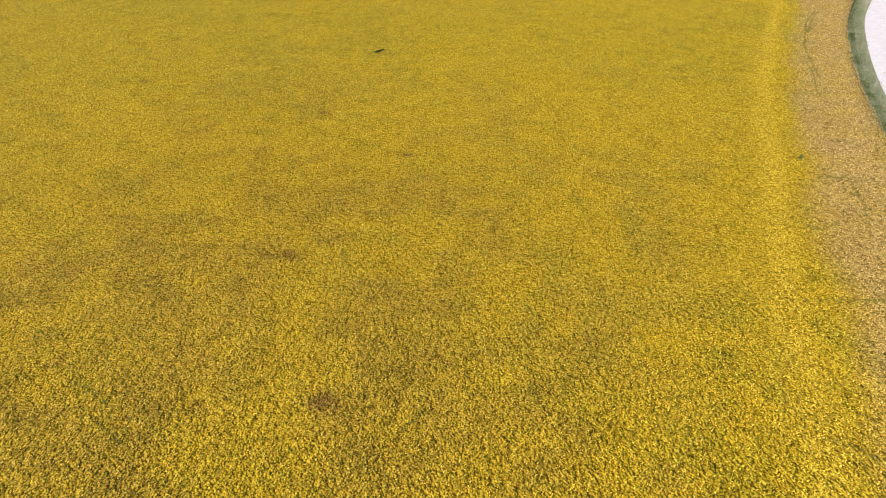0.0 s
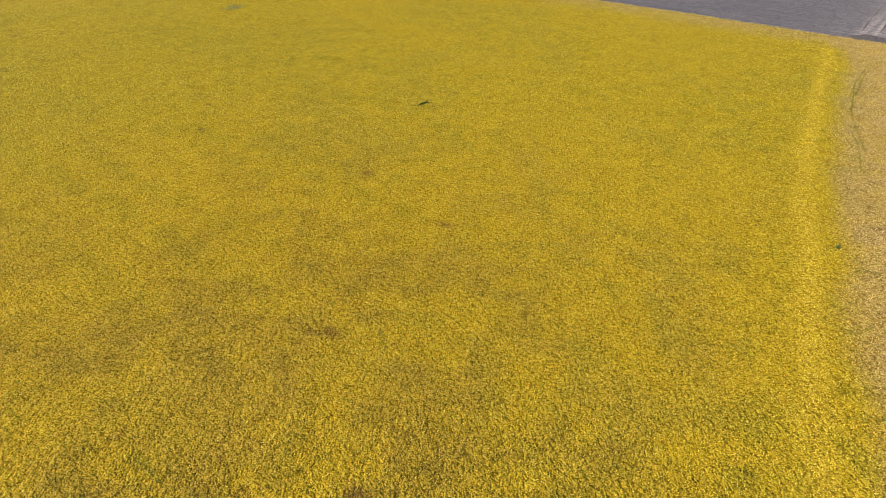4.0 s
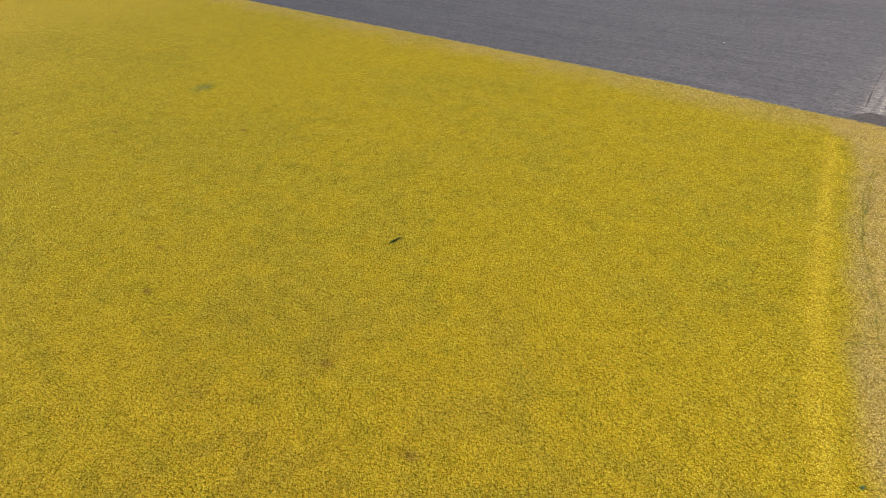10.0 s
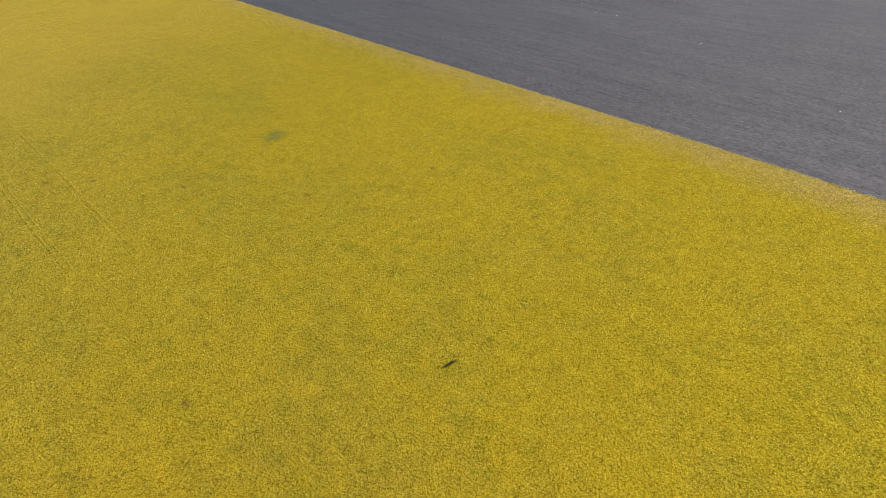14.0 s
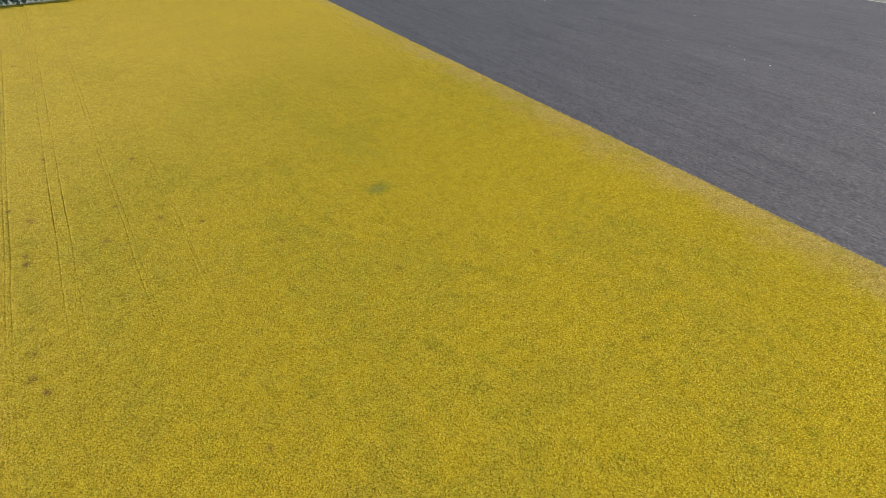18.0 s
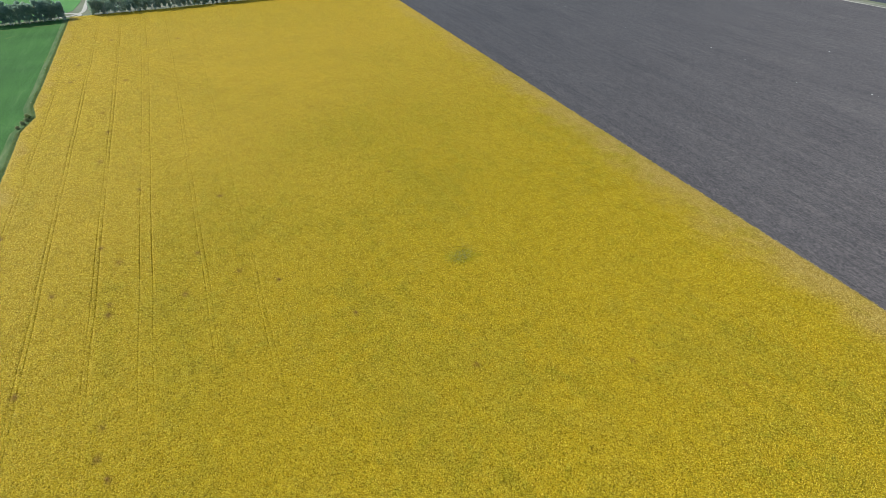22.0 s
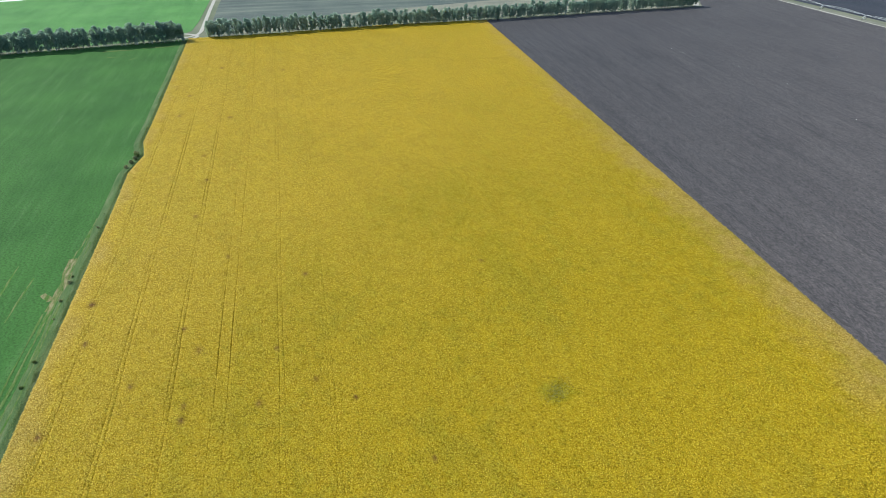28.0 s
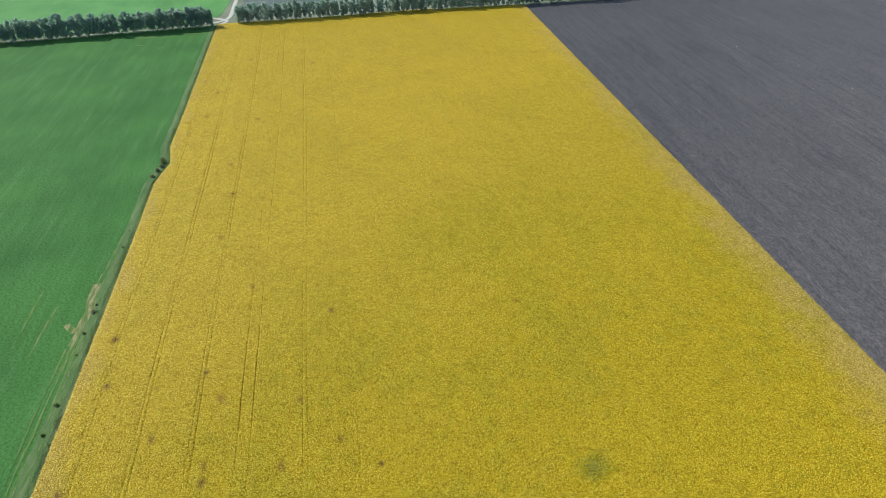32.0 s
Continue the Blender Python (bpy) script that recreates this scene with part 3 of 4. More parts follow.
ribbon("track_cross", [(-194.6, 665.6), (-211.7, 704.5), (-254.2, 809.6), (-311.2, 925.6)], 5.0, 0.08, M_TRACK, "pale track branching off between stubble fields", "track", 0.05, 6, 0.4)
ribbon("verge_irrigation", [(-196.5, 663.9), (-142.1, 636.0), (-78.2, 601.6), (89, 512), (330, 383)], 8.0, 0.03, M_STRIP, "dry grass strip under the irrigation line", "verge", 0.0, 7, 0.6)
ribbon("track_irrigation", [(-192.7, 657.7), (-142.0, 629.8), (-78.2, 594.6), (89, 505), (330, 376)], 2.8, 0.06, M_TRACK, "pale dirt track beside the irrigation line", "track", 0.03, 8, 0.4)

# ---- the soy crop ----
D, N = np.array((0.884, -0.4675)), np.array((0.4675, 0.884))     # along the rows, across them
RUTS = ((-132.2, 0.6, 0.12), (-118.9, 0.6, 0.15), (-105.0, 0.6, 0.17), (-92.2, 1.65, 0.22), (-76.4, 0.7, 0.15), (-63.6, 0.7, 0.12), (-49.0, 0.6, 0.06))     # place, half the gauge, depth
DRIFT = ((-132.2, -118.9, -105.0, -92.2, -76.4, -63.6, -49.0, -20.0), (0.0, -0.003, -0.006, -0.017, -0.014, -0.027, -0.02, 0.0))     # how the passes stray from the rows


def stray(v, u):
    """How far a wheel pass has strayed across the rows."""
    return np.interp(v, *DRIFT) * np.clip(u, -240, 60) + 0.5 * (noise_b(u * 0.4, v * 0 + 3.0) - 0.5)


MARKS = [[(190.4, -45.5), (183.0, -53.5), (172.8, -70.2)], [(187.9, -45.4), (176.8, -61.5), (166.5, -81.8), (160.0, -100.4)], [(183.5, -41.6), (193.7, -42.2)], [(164.0, -77.8), (170.3, -80.5)], [(150.7, -108.5), (156.4, -108.5)],
         [(162.1, -91.3), (159.7, -98.9), (155.7, -108.1)], [(141.0, -137.7), (147.1, -138.2)], [(133.4, -148.4), (135.0, -149.8), (137.7, -148.2)], [(128.6, -161.4), (135.0, -161.2)],
         [(121.6, -176.2), (125.8, -178.0)], [(144.0, -139.0), (142.5, -144.5), (139.6, -150.4)], [(64.7, -172.9), (71.4, -176.6)], [(68.1, -176.2), (71.7, -178.4)], [(91.4, -176.7), (93.0, -174.9)], [(82.8, -155.3), (84.4, -158.4)]]
BAND = ([(184.2, -31.3), (178.6, -43.9), (164.2, -71.0), (152.4, -95.4), (142.8, -117.1), (135.5, -136.3), (125.5, -162.5), (118.1, -185.6), (106.3, -217.9)])
SPOTS = [(87.7, -133.6, 1.2), (85.3, -174.5, 1.4), (75.7, -175.1, 0.9), (77.9, -156.6, 1.3), (75.5, -156.8, 1.0), (25.4, -37.8, 0.9), (32.4, -93.8, 0.8), (37.5, -106.7, 0.8),
         (-82.3, -68.3, 1.2), (-93.8, -67.9, 0.9), (-124.0, -85.0, 1.4), (-106.7, -91.7, 1.1), (-65.4, -79.5, 0.9), (-61.4, -81.6, 1.1), (-67.5, -51.6, 1.0), (-50.1, -49.3, 1.0), (-81.4, -87.4, 1.0),
         (-37.6, -45.1, 0.8), (-92.5, -26.8, 1.2), (-154.6, -39.2, 1.2), (-80.2, -109.0, 1.2), (-244.8, 18.0, 1.5), (-53.2, -64.7, 1.2), (-10.1, -42.0, 0.8), (-51.3, -107.4, 1.1), (-48.4, -112.7, 0.9),
         (-21.2, -103.7, 1.0), (-27.8, -99.6, 0.9), (73.0, -119.8, 1.2), (87.7, -104.7, 0.6), (86.8, -34.6, 0.7), (54.6, -14.2, 0.8), (78.2, -5.9, 0.7), (-15.0, -104.6, 0.9), (-56.9, 23.8, 0.9), (106.5, -167.2, 0.7),
         (-120.0, -41.8, 1.0), (-181.1, -22.9, 1.2), (-206.7, -13.4, 1.2), (-265.3, -2.3, 1.3), (-294.0, 15.3, 1.5), (62.6, -171.4, 0.9), (56.5, -160.1, 0.8), (-335.0, 54.7, 1.6), (-303.6, 84.8, 1.5)]


def crop_tone(x, y):
    """How dry, how green and how rusty the crop is at a place, with hazy far brightness in the west."""
    d_edge, _, _ = to_line(EDGE, x, y)
    d_west, _, _ = to_line(WEST, x, y)
    d_band, side, _ = to_line(BAND, x, y)
    east = np.where((side < 0), d_band, -d_band)
    a, b, c, d = noise_a(x, y), noise_b(x, y), noise_c(x, y), noise_d(x, y)
    # Riper gold westward, raised further to stand for the far field's hazy brightness.
    ripe_haze = 0.42 * (1 - step(-230, 10, x + 50 * (c - 0.5)))
    run = noise_b((x * D[0] + y * D[1]) * 0.10, (x * N[0] + y * N[1]) * 3.5)
    gold = np.exp(-((d_band / 1.5) ** 2)) * (0.38 + 0.3 * a)
    gold = np.maximum(gold, ripe_haze * (0.7 + 0.6 * (b - 0.5)))
    tan = 0.07 * step(0.40, 0.75, 0.35 * a + 0.3 * b + 0.35 * c)
    # The same far brightening put into the colour, as paler tan.
    tan = np.maximum(tan, 0.15 * (1 - step(-170, 10, x + 40 * (c - 0.5))))
    tan = np.maximum(tan, 0.95 * step(2, 7, east + 3 * (b - 0.5)) * (0.8 + 0.4 * (a - 0.5)) * step(-210, -150, y + 18 * b))
    tan = np.maximum(tan, 0.7 * (1 - step(1, 22, d_edge + 9 * (b - 0.5) + 6 * (a - 0.5))))
    tan = np.maximum(tan, 0.6 * (1 - step(1, 8, d_west + 5 * (b - 0.5))))
    green = 0.17 * step(40, 110, np.hypot(x - 80, y + 175)) + 0.24 * step(0.42, 0.78, 0.25 * b + 0.3 * c + 0.25 * a + 0.2 * run) + 0.08 * (1 - step(-60, 70, x + 20 * (c - 0.5))) * step(-200, -80, x)
    green = np.maximum(green, 0.55 * step(0.57, 0.82, 0.5 * a + 0.5 * d) * step(0.30, 0.62, c))
    green = np.maximum(green, 0.34 * step(0.52, 0.80, 0.62 * run + 0.38 * a)) * (1 - 0.75 * step(3, 10, east))
    px, py = x + 2.6 + 1.4 * (a - 0.5), y + 4.3 + 1.4 * (noise_d(x, y) - 0.5)
    wedge = np.maximum(np.abs(px * 1.0 - py * 0.12) / 4.2 + (py - 5) * 0.0, np.abs(py) / 5.6)
    patch = 1 - step(0.55, 1.15, wedge + 0.5 * (noise_d(x, y) - 0.5))
    green = np.maximum(green, 0.62 * patch)
    brown = np.zeros(np.shape(x))
    for sx, sy, r in SPOTS:
        near = (np.abs(x - sx) < 3.5 * r) & (np.abs(y - sy) < 3.5 * r)
        dx, dy = x[near] - sx, y[near] - sy
        brown[near] = np.maximum(brown[near], 0.8 * np.exp(-((dx * D[0] + dy * D[1]) / (1.05 * r)) ** 2 - ((dx * N[0] + dy * N[1]) / (0.75 * r)) ** 2))
    orange = 0.7 * step(0.42, 0.75, 0.6 * b + 0.4 * a) * np.exp(-((np.hypot(x - 72, y + 168) / 55) ** 2))
    brown = np.maximum(brown, 0.26 * orange + 0.15 * np.exp(-((np.hypot(x - 80, y + 170) / 50) ** 2)))
    green = green * (1 - 0.55 * np.exp(-((np.hypot(x - 72, y + 168) / 50) ** 2)))
    east_side = (x > 55) & (y < -35)
    for line in MARKS:
        green[east_side] = np.maximum(green[east_side], 0.45 - 0.45 * step(0.1, 0.3, to_line(line, x[east_side], y[east_side])[0]))
    brown = brown * (0.6 + 0.8 * noise_d(x, y)) 
    tan, green = tan * (1 - 0.6 * gold), green * (1 - 0.6 * gold)
    return np.clip(np.stack([tan, green, brown, gold], -1), 0, 1)


def canopy():
    """The closed top of the crop: one undulating sheet with wheel ruts pressed into it and an upright side all round."""
    u = np.arange(-446, 242, 1.25)
    v = [np.arange(-141.0, 131, 0.85)]
    for r, half, _ in RUTS:
        for k in (-half, half):
            v.append(np.array([r + k - 0.24, r + k - 0.08, r + k + 0.08, r + k + 0.24]))
    v = np.sort(np.concatenate(v))
    v = v[np.r_[True, np.diff(v) > 0.03]]
    uu, vv = np.meshgrid(u, v, indexing="ij")
    drift = stray(vv, uu)
    x, y = uu * D[0] + (vv + drift) * N[0], uu * D[1] + (vv + drift) * N[1]
    z = 0.66 + 0.16 * (noise_a(x, y) - 0.5) + 0.14 * (noise_d(x, y) - 0.5)
    fade = np.clip(0.30 + 0.9 * noise_b(uu * 0.3 + 40, vv * 0.3), 0, 1) * step(-430, -330, uu) * (1 - 0.8 * step(-40, 60, uu))
    for r, half, deep in RUTS:
        for k in (-half, half):
            z -= deep * 1.3 * fade * (np.abs(vv - r - k) < 0.12)
    xc, yc = (x[:-1, :-1] + x[1:, 1:]) / 2, (y[:-1, :-1] + y[1:, 1:]) / 2
    keep = inside(SOY, xc, yc)
    index = np.arange(x.size).reshape(x.shape)
    quads = np.stack([index[:-1, :-1], index[1:, :-1], index[1:, 1:], index[:-1, 1:]], -1)[keep]
    rim = {}
    for a, b in ((0, 1), (1, 2), (2, 3), (3, 0)):
        for e in quads[:, (a, b)]:
            key = (int(e[1]), int(e[0]))
            if key in rim:
                del rim[key]
            else:
                rim[(int(e[0]), int(e[1]))] = True
    x, y, z = x.ravel(), y.ravel(), z.ravel()
    outer = np.array(sorted({i for e in rim for i in e}))
    _, _, foot = to_line(SOY + SOY[:1], x[outer], y[outer])
    x[outer], y[outer] = foot[:, 0], foot[:, 1]
    z[outer] -= 0.12
    used, inverse = np.unique(quads, return_inverse=True)
    quads = inverse.reshape(quads.shape)
    number = {int(a): k for k, a in enumerate(used)}
    verts = np.stack([x[used], y[used], z[used]], -1)
    low = {int(i): len(used) + k for k, i in enumerate(outer)}
    skirt = np.stack([x[outer], y[outer], np.full(len(outer), -0.05)], -1)
    sides = np.array([(number[b], number[a], low[a], low[b]) for a, b in rim])
    verts = np.concatenate([verts, skirt])
    me = quick_mesh("field_soy", verts, np.concatenate([quads, sides]))
    tone = me.color_attributes.new("tone", "FLOAT_COLOR", "POINT")
    tone.data.foreach_set("color", crop_tone(verts[:, 0], verts[:, 1]).astype(np.float32).ravel())
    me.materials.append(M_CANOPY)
    return tagged(new("field_soy", me), "ripening golden-yellow soy crop with wheel ruts", "field", kind="structure")


def leaves(name, x, y, size, lift, lean, label, sides=4):
    """Loose leaves over the canopy, each a bent four-cornered blade."""
    n = len(x)
    turn, tilt = rng.random(n) * math.tau, (rng.random(n) ** 0.8) * np.interp(np.hypot(x - 78, y + 150), (50, 120, 250), (1.1, 0.8, 0.5)) * lean
    s = size * (0.65 + 0.7 * rng.random(n))
    z = lift[0] + (lift[1] - lift[0]) * rng.random(n) + 0.16 * (noise_a(x, y) - 0.5) + 0.14 * (noise_d(x, y) - 0.5) + 0.09 * (Lattice(6, 0.55)(x, y) - 0.5)
    c, k = np.cos(turn), np.sin(turn)
    ahead = np.stack([c * np.cos(tilt), k * np.cos(tilt), np.sin(tilt)], -1)
    aside = np.stack([-k, c, np.zeros(n)], -1)
    at = np.stack([x, y, z], -1)
    s = s[:, None]
    corners = np.stack([at - 0.55 * s * ahead, at - 0.05 * s * ahead + 0.36 * s * aside - (0, 0, 0.012), at + 0.6 * s * ahead - 0.12 * s * np.array((0, 0, 1)), at - 0.05 * s * ahead - 0.36 * s * aside - (0, 0, 0.012)], 1)
    if sides == 3:
        corners = np.stack([corners[:, 1] - 0.35 * s * ahead, corners[:, 2], corners[:, 3] - 0.35 * s * ahead], 1)
    me = quick_mesh(name, corners.reshape(-1, 3), np.arange(sides * n).reshape(-1, sides))
    tone = me.color_attributes.new("tone", "FLOAT_COLOR", "POINT")
    tone.data.foreach_set("color", np.repeat(crop_tone(x, y), sides, axis=0).astype(np.float32).ravel())
    me.materials.append(M_LEAF)
    return tagged(new(name, me), label, "crop", kind="stuff")


COARSE = NORTH + EDGE[1:] + EAST[1::4] + WEST[:0:-1]


def leaf_size(x, y):
    """Single leaves where one flies low over them, whole tufts far off."""
    return np.interp(np.hypot(x - 78, y + 150), (42, 75, 150, 300, 460), (0.145, 0.185, 0.275, 0.42, 0.52))


def scattered(cell=20.0, cover=0.50):
    """Even random places all over the crop, so many that the leaves cover it, and few in the wheel ruts."""
    cx, cy = np.meshgrid(np.arange(-440, 220, cell), np.arange(-230, 330, cell), indexing="ij")
    cx, cy = cx.ravel(), cy.ravel()
    cover = np.interp(np.hypot(cx - 78, cy + 150), (70, 150, 260), (cover, cover + 0.16, cover + 0.45))
    count = (cover * cell * cell / (0.41 * leaf_size(cx + cell / 2, cy + cell / 2) ** 2)).astype(int)
    near = inside(COARSE, cx + cell / 2, cy + cell / 2) | (to_line(COARSE + COARSE[:1], cx + cell / 2, cy + cell / 2)[0] < cell)
    x, y = np.repeat(cx, count * near), np.repeat(cy, count * near)
    x, y = x + cell * rng.random(len(x)), y + cell * rng.random(len(x))
    ok = inside(COARSE, x, y)
    x, y = x[ok], y[ok]
    u, v = x * D[0] + y * D[1], x * N[0] + y * N[1]
    clump = Lattice(6, 0.55)(x, y) * 0.55 + Lattice(7, 1.3)(x + 31, y) * 0.45
    ok = rng.random(len(x)) < np.clip(3.0 * (clump - 0.05), 0.62, 1.0)
    for r, half, deep in RUTS:
        ok &= (np.abs(np.abs(v - r - stray(v * 0 + r, u)) - half) > 0.05 + 0.34 * leaf_size(x, y)) | (rng.random(len(x)) > 4.4 * deep * (1 - 0.7 * step(-10, 80, u)) * (0.5 + 0.9 * noise_b(u * 0.3 + 40, v * 0.3)))
    east = (x > 55) & (y < -50)
    for line in MARKS:
        ok[east] &= to_line(line, x[east], y[east])[0] > 0.16
    return x[ok], y[ok]


canopy()
lx, ly = scattered()
ls = leaf_size(lx, ly)
for name, low, high, label in (("soy_leaves_near", 0, 0.16, "golden soy leaves, some olive, some dry"), ("soy_leaves_middle", 0.16, 0.33, "golden-yellow soy foliage"), ("soy_leaves_far", 0.33, 9, "yellow soy foliage")):
    ok = (ls >= low) & (ls < high)
    leaves(name, lx[ok], ly[ok], ls[ok], (0.58, 0.98), 1.0, label, 3)


# ---- trees ----
def crown_mesh(name, seed, height, width, low, count, mat, leaf=0.55):
    """A crown of many small bent leaf sprays gathered in uneven clumps."""
    r = np.random.default_rng(seed)
    clumps = 44
    h = low + (height - low) * r.random(clumps) ** 0.85
    reach = width * (0.42 + 0.58 * np.sin(np.clip((h - low) / (height - low), 0.03, 1) * math.pi * 0.86 + 0.25)) * np.sqrt(r.random(clumps))
    a = r.random(clumps) * math.tau
    centre = np.stack([reach * np.cos(a), reach * np.sin(a), h], -1)
    size = width * (0.30 + 0.30 * r.random(clumps))
    pick = r.integers(0, clumps, count)
    p = r.normal(size=(count, 3))
    p = p / np.linalg.norm(p, axis=1)[:, None] * (r.random(count) ** 0.45)[:, None]
    p = centre[pick] + p * size[pick][:, None] * (1, 1, 1.15)
    p[:, 2] = np.clip(p[:, 2], low * 0.8, None)
    s = leaf * (0.6 + 0.8 * r.random(count))[:, None]
    f = r.normal(size=(count, 3))
    f /= np.linalg.norm(f, axis=1)[:, None]
    g = np.cross(f, r.normal(size=(count, 3)))
    g /= np.linalg.norm(g, axis=1)[:, None]
    corners = np.stack([p - s * f, p + 0.5 * s * g - (0, 0, 0.05), p + s * f, p - 0.5 * s * g - (0, 0, 0.05)], 1)
    me = quick_mesh(name, corners.reshape(-1, 3), np.arange(4 * count).reshape(-1, 4))
    me.materials.append(mat)
    return me


def tree(seed, height, width, low, stems, label):
    r = random.Random(seed)
    base = new("tree")
    for s in range(stems):
        bm = bmesh.new()
        x, y = (r.uniform(-1.0, 1.0), r.uniform(-1.0, 1.0)) if stems > 1 else (0, 0)
        at, lean = Vector((x, y, -0.1)), Vector((r.uniform(-0.08, 0.08), r.uniform(-0.08, 0.08), 1))
        thick, steps = 0.20 * height / 14, 4
        for k in range(steps):
            then = at + lean * height * 0.84 / steps + Vector((r.uniform(-0.15, 0.15), r.uniform(-0.15, 0.15), 0))
            tube(bm, at, then, thick * (1 - k * 0.23), thick * (1 - (k + 1) * 0.23), 6)
            if k:
                for _ in range(2):
                    a = r.uniform(0, math.tau)
                    tube(bm, then, then + Vector((math.cos(a) * width * 0.55, math.sin(a) * width * 0.55, height * 0.09)), thick * 0.35, 0.03, 4)
            at = then
        part("trunk", bm, M_BARK, base, "pale grey-white trunk")
    crown = new("crown", crown_mesh("crown", seed, height, width, low, 1000, M_TREE, 0.5))
    crown.parent = base
    return tagged(base, label, "tree", "trees of the windbreak")


KINDS = [tree(11, 14.2, 2.5, 2.0, 2, "slender dark green windbreak tree with pale trunks"), tree(12, 13.4, 2.3, 2.0, 1, "slender dark green windbreak tree with a pale trunk"),
         tree(13, 14.8, 2.6, 2.2, 2, "tall dark green windbreak tree with pale trunks"), tree(14, 13.0, 2.3, 1.6, 2, "bushy dark green windbreak tree"),
         tree(15, 13.8, 2.2, 2.8, 1, "narrow green windbreak tree with a bare pale trunk"), tree(16, 12.0, 2.3, 1.0, 2, "low bushy green windbreak tree")]


def plant_row(a, b, spacing, tall, lanes, seed):
    """A windbreak between two places, its trees set unevenly in lanes."""
    r = random.Random(seed)
    a, b = Vector((*a, 0)), Vector((*b, 0))
    way, n = (b - a).normalized(), int((b - a).length / spacing)
    off = Vector((-way.y, way.x, 0))
    for lane in lanes:
        for k in range(n + 1):
            if r.random() < 0.05:
                continue
            at = a + way * (k * spacing + r.uniform(-0.9, 0.9)) + off * (lane + r.uniform(-0.6, 0.6))
            s = tall * r.uniform(0.84, 1.16)
            src = KINDS[r.randrange(len(KINDS))]
            made = copy_thing(src, pose(at.x, at.y, 0, 0, 0, r.uniform(0, 360)))
            made.scale = (s * r.uniform(0.9, 1.15), s * r.uniform(0.9, 1.15), s)


plant_row((-429.5, 65), (-480, -62), 3.2, 0.92, (-2.2, 2.2), 1)
plant_row((-480, -62), (-507, -128), 3.4, 0.9, (-2.2, 2.2), 2)
plant_row((-425, 85), (-219.5, 535.5), 3.8, 0.86, (-2.2, 2.2), 3)
for k, src in enumerate(KINDS):
    x, y = (-433 - 1.2 * k, 57 - 3.0 * k) if k < 3 else (-222.5 - 3 * (k - 3), 531 - 6 * (k - 3))
    src.matrix_basis = pose(x, y, 0, 0, 0, 60 * k)


# ---- plants of the margins ----
def spray(x, y, height, size, flat, seed):
    """Corners of many small blades that stand over given places, up to a height."""
    r = np.random.default_rng(seed)
    n = len(x)
    p = np.stack([x, y, height * r.random(n) ** 0.7], -1)
    f = r.normal(size=(n, 3)) * (1, 1, flat)
    f /= np.linalg.norm(f, axis=1)[:, None]
    g = np.cross(f, r.normal(size=(n, 3)))
    g /= np.linalg.norm(g, axis=1)[:, None]
    s = (size * (0.6 + 0.8 * r.random(n)))[:, None]
    return np.stack([p - s * f, p + 0.42 * s * g, p + s * f, p - 0.42 * s * g], 1).reshape(-1, 3)


def blades(name, x, y, height, size, flat, mat, seed, label, category):
    """Uncountable low growth on the ground."""
    me = quick_mesh(name, spray(x, y, height, size, flat, seed), np.arange(4 * len(x)).reshape(-1, 4))
    me.materials.append(mat)
    return tagged(new(name, me), label, category, kind="stuff")


def along(line, count, spread, seed, clumpy=0.0):
    """Random places along a line, within a spread to either side, in clumps."""
    r = np.random.default_rng(seed)
    p = np.array(stations(line, 400))
    at = r.random(count) * 398
    if clumpy:
        heads = r.random(70) * 398
        at = np.where(r.random(count) < clumpy, np.clip(heads[r.integers(0, 70, count)] + r.normal(0, 1.5, count), 0, 398), at)
    i = at.astype(int)
    q = p[i] + (p[i + 1] - p[i]) * (at - i)[:, None] + r.normal(0, spread, (count, 2))
    return q[:, 0], q[:, 1]


def offset(line, dx, dy):
    return [(x + dx, y + dy) for x, y in line]


west_line = [p for p in WEST if p[0] < 20]
blades("verge_grass", *along(offset(west_line, -0.75, -1.5), 10000, 0.45, 21, 0.35), 0.32, 0.16, 0.8, M_WEED, 21, "tufted grey-green grass and dry weeds", "grass")
blades("verge_weeds", *along(offset(west_line, -0.5, -0.9), 5000, 0.22, 22, 0.5), 0.5, 0.2, 1.0, M_WEED, 22, "dark weeds along the edge of the crop", "weeds")
mid_verge = [((a[0] + b[0]) / 2, (a[1] + b[1]) / 2) for a, b in zip(stations(EAST, 60), stations([p for p in ROAD_W if -222 < p[1] < -27], 60))]
blades("roadside_tufts", *along(mid_verge, 6500, 0.8, 23, 0.4), 0.3, 0.14, 0.9, M_SHRUB, 23, "rough roadside grass with dry stems", "grass")
blades("roadside_weeds", *along(offset(EAST, 1.0, -0.2), 4200, 0.35, 24, 0.6), 0.45, 0.15, 1.0, M_WEED, 24, "dark weeds along the crop's edge", "weeds")
ROAD_E_NEAR = [p for p in ROAD_E if -200 < p[1] < 90]
blades("far_tufts", *along(offset(ROAD_E_NEAR, 1.7, -1.0), 6500, 0.6, 25, 0.4), 0.3, 0.15, 0.9, M_SHRUB, 25, "rough grass across the gravel road", "grass")
blades("ditch_weeds", *along(offset(ROAD_E_NEAR, 4.0, -2.4), 22000, 0.4, 26, 0.6), 1.0, 0.18, 1.0, M_WEED, 26, "dark weeds and low shrubs in the ditch", "weeds")
r27 = np.random.default_rng(27)
px, py = r27.uniform(-7, 1, 5200), r27.uniform(-10, 2, 5200)
ok = (px < 0.5 - 0.02 * (py + 4) ** 2) & (r27.random(5200) < np.exp(-((px + 2.5) / 2.6) ** 2 - ((py + 4.2) / 4.0) ** 2))
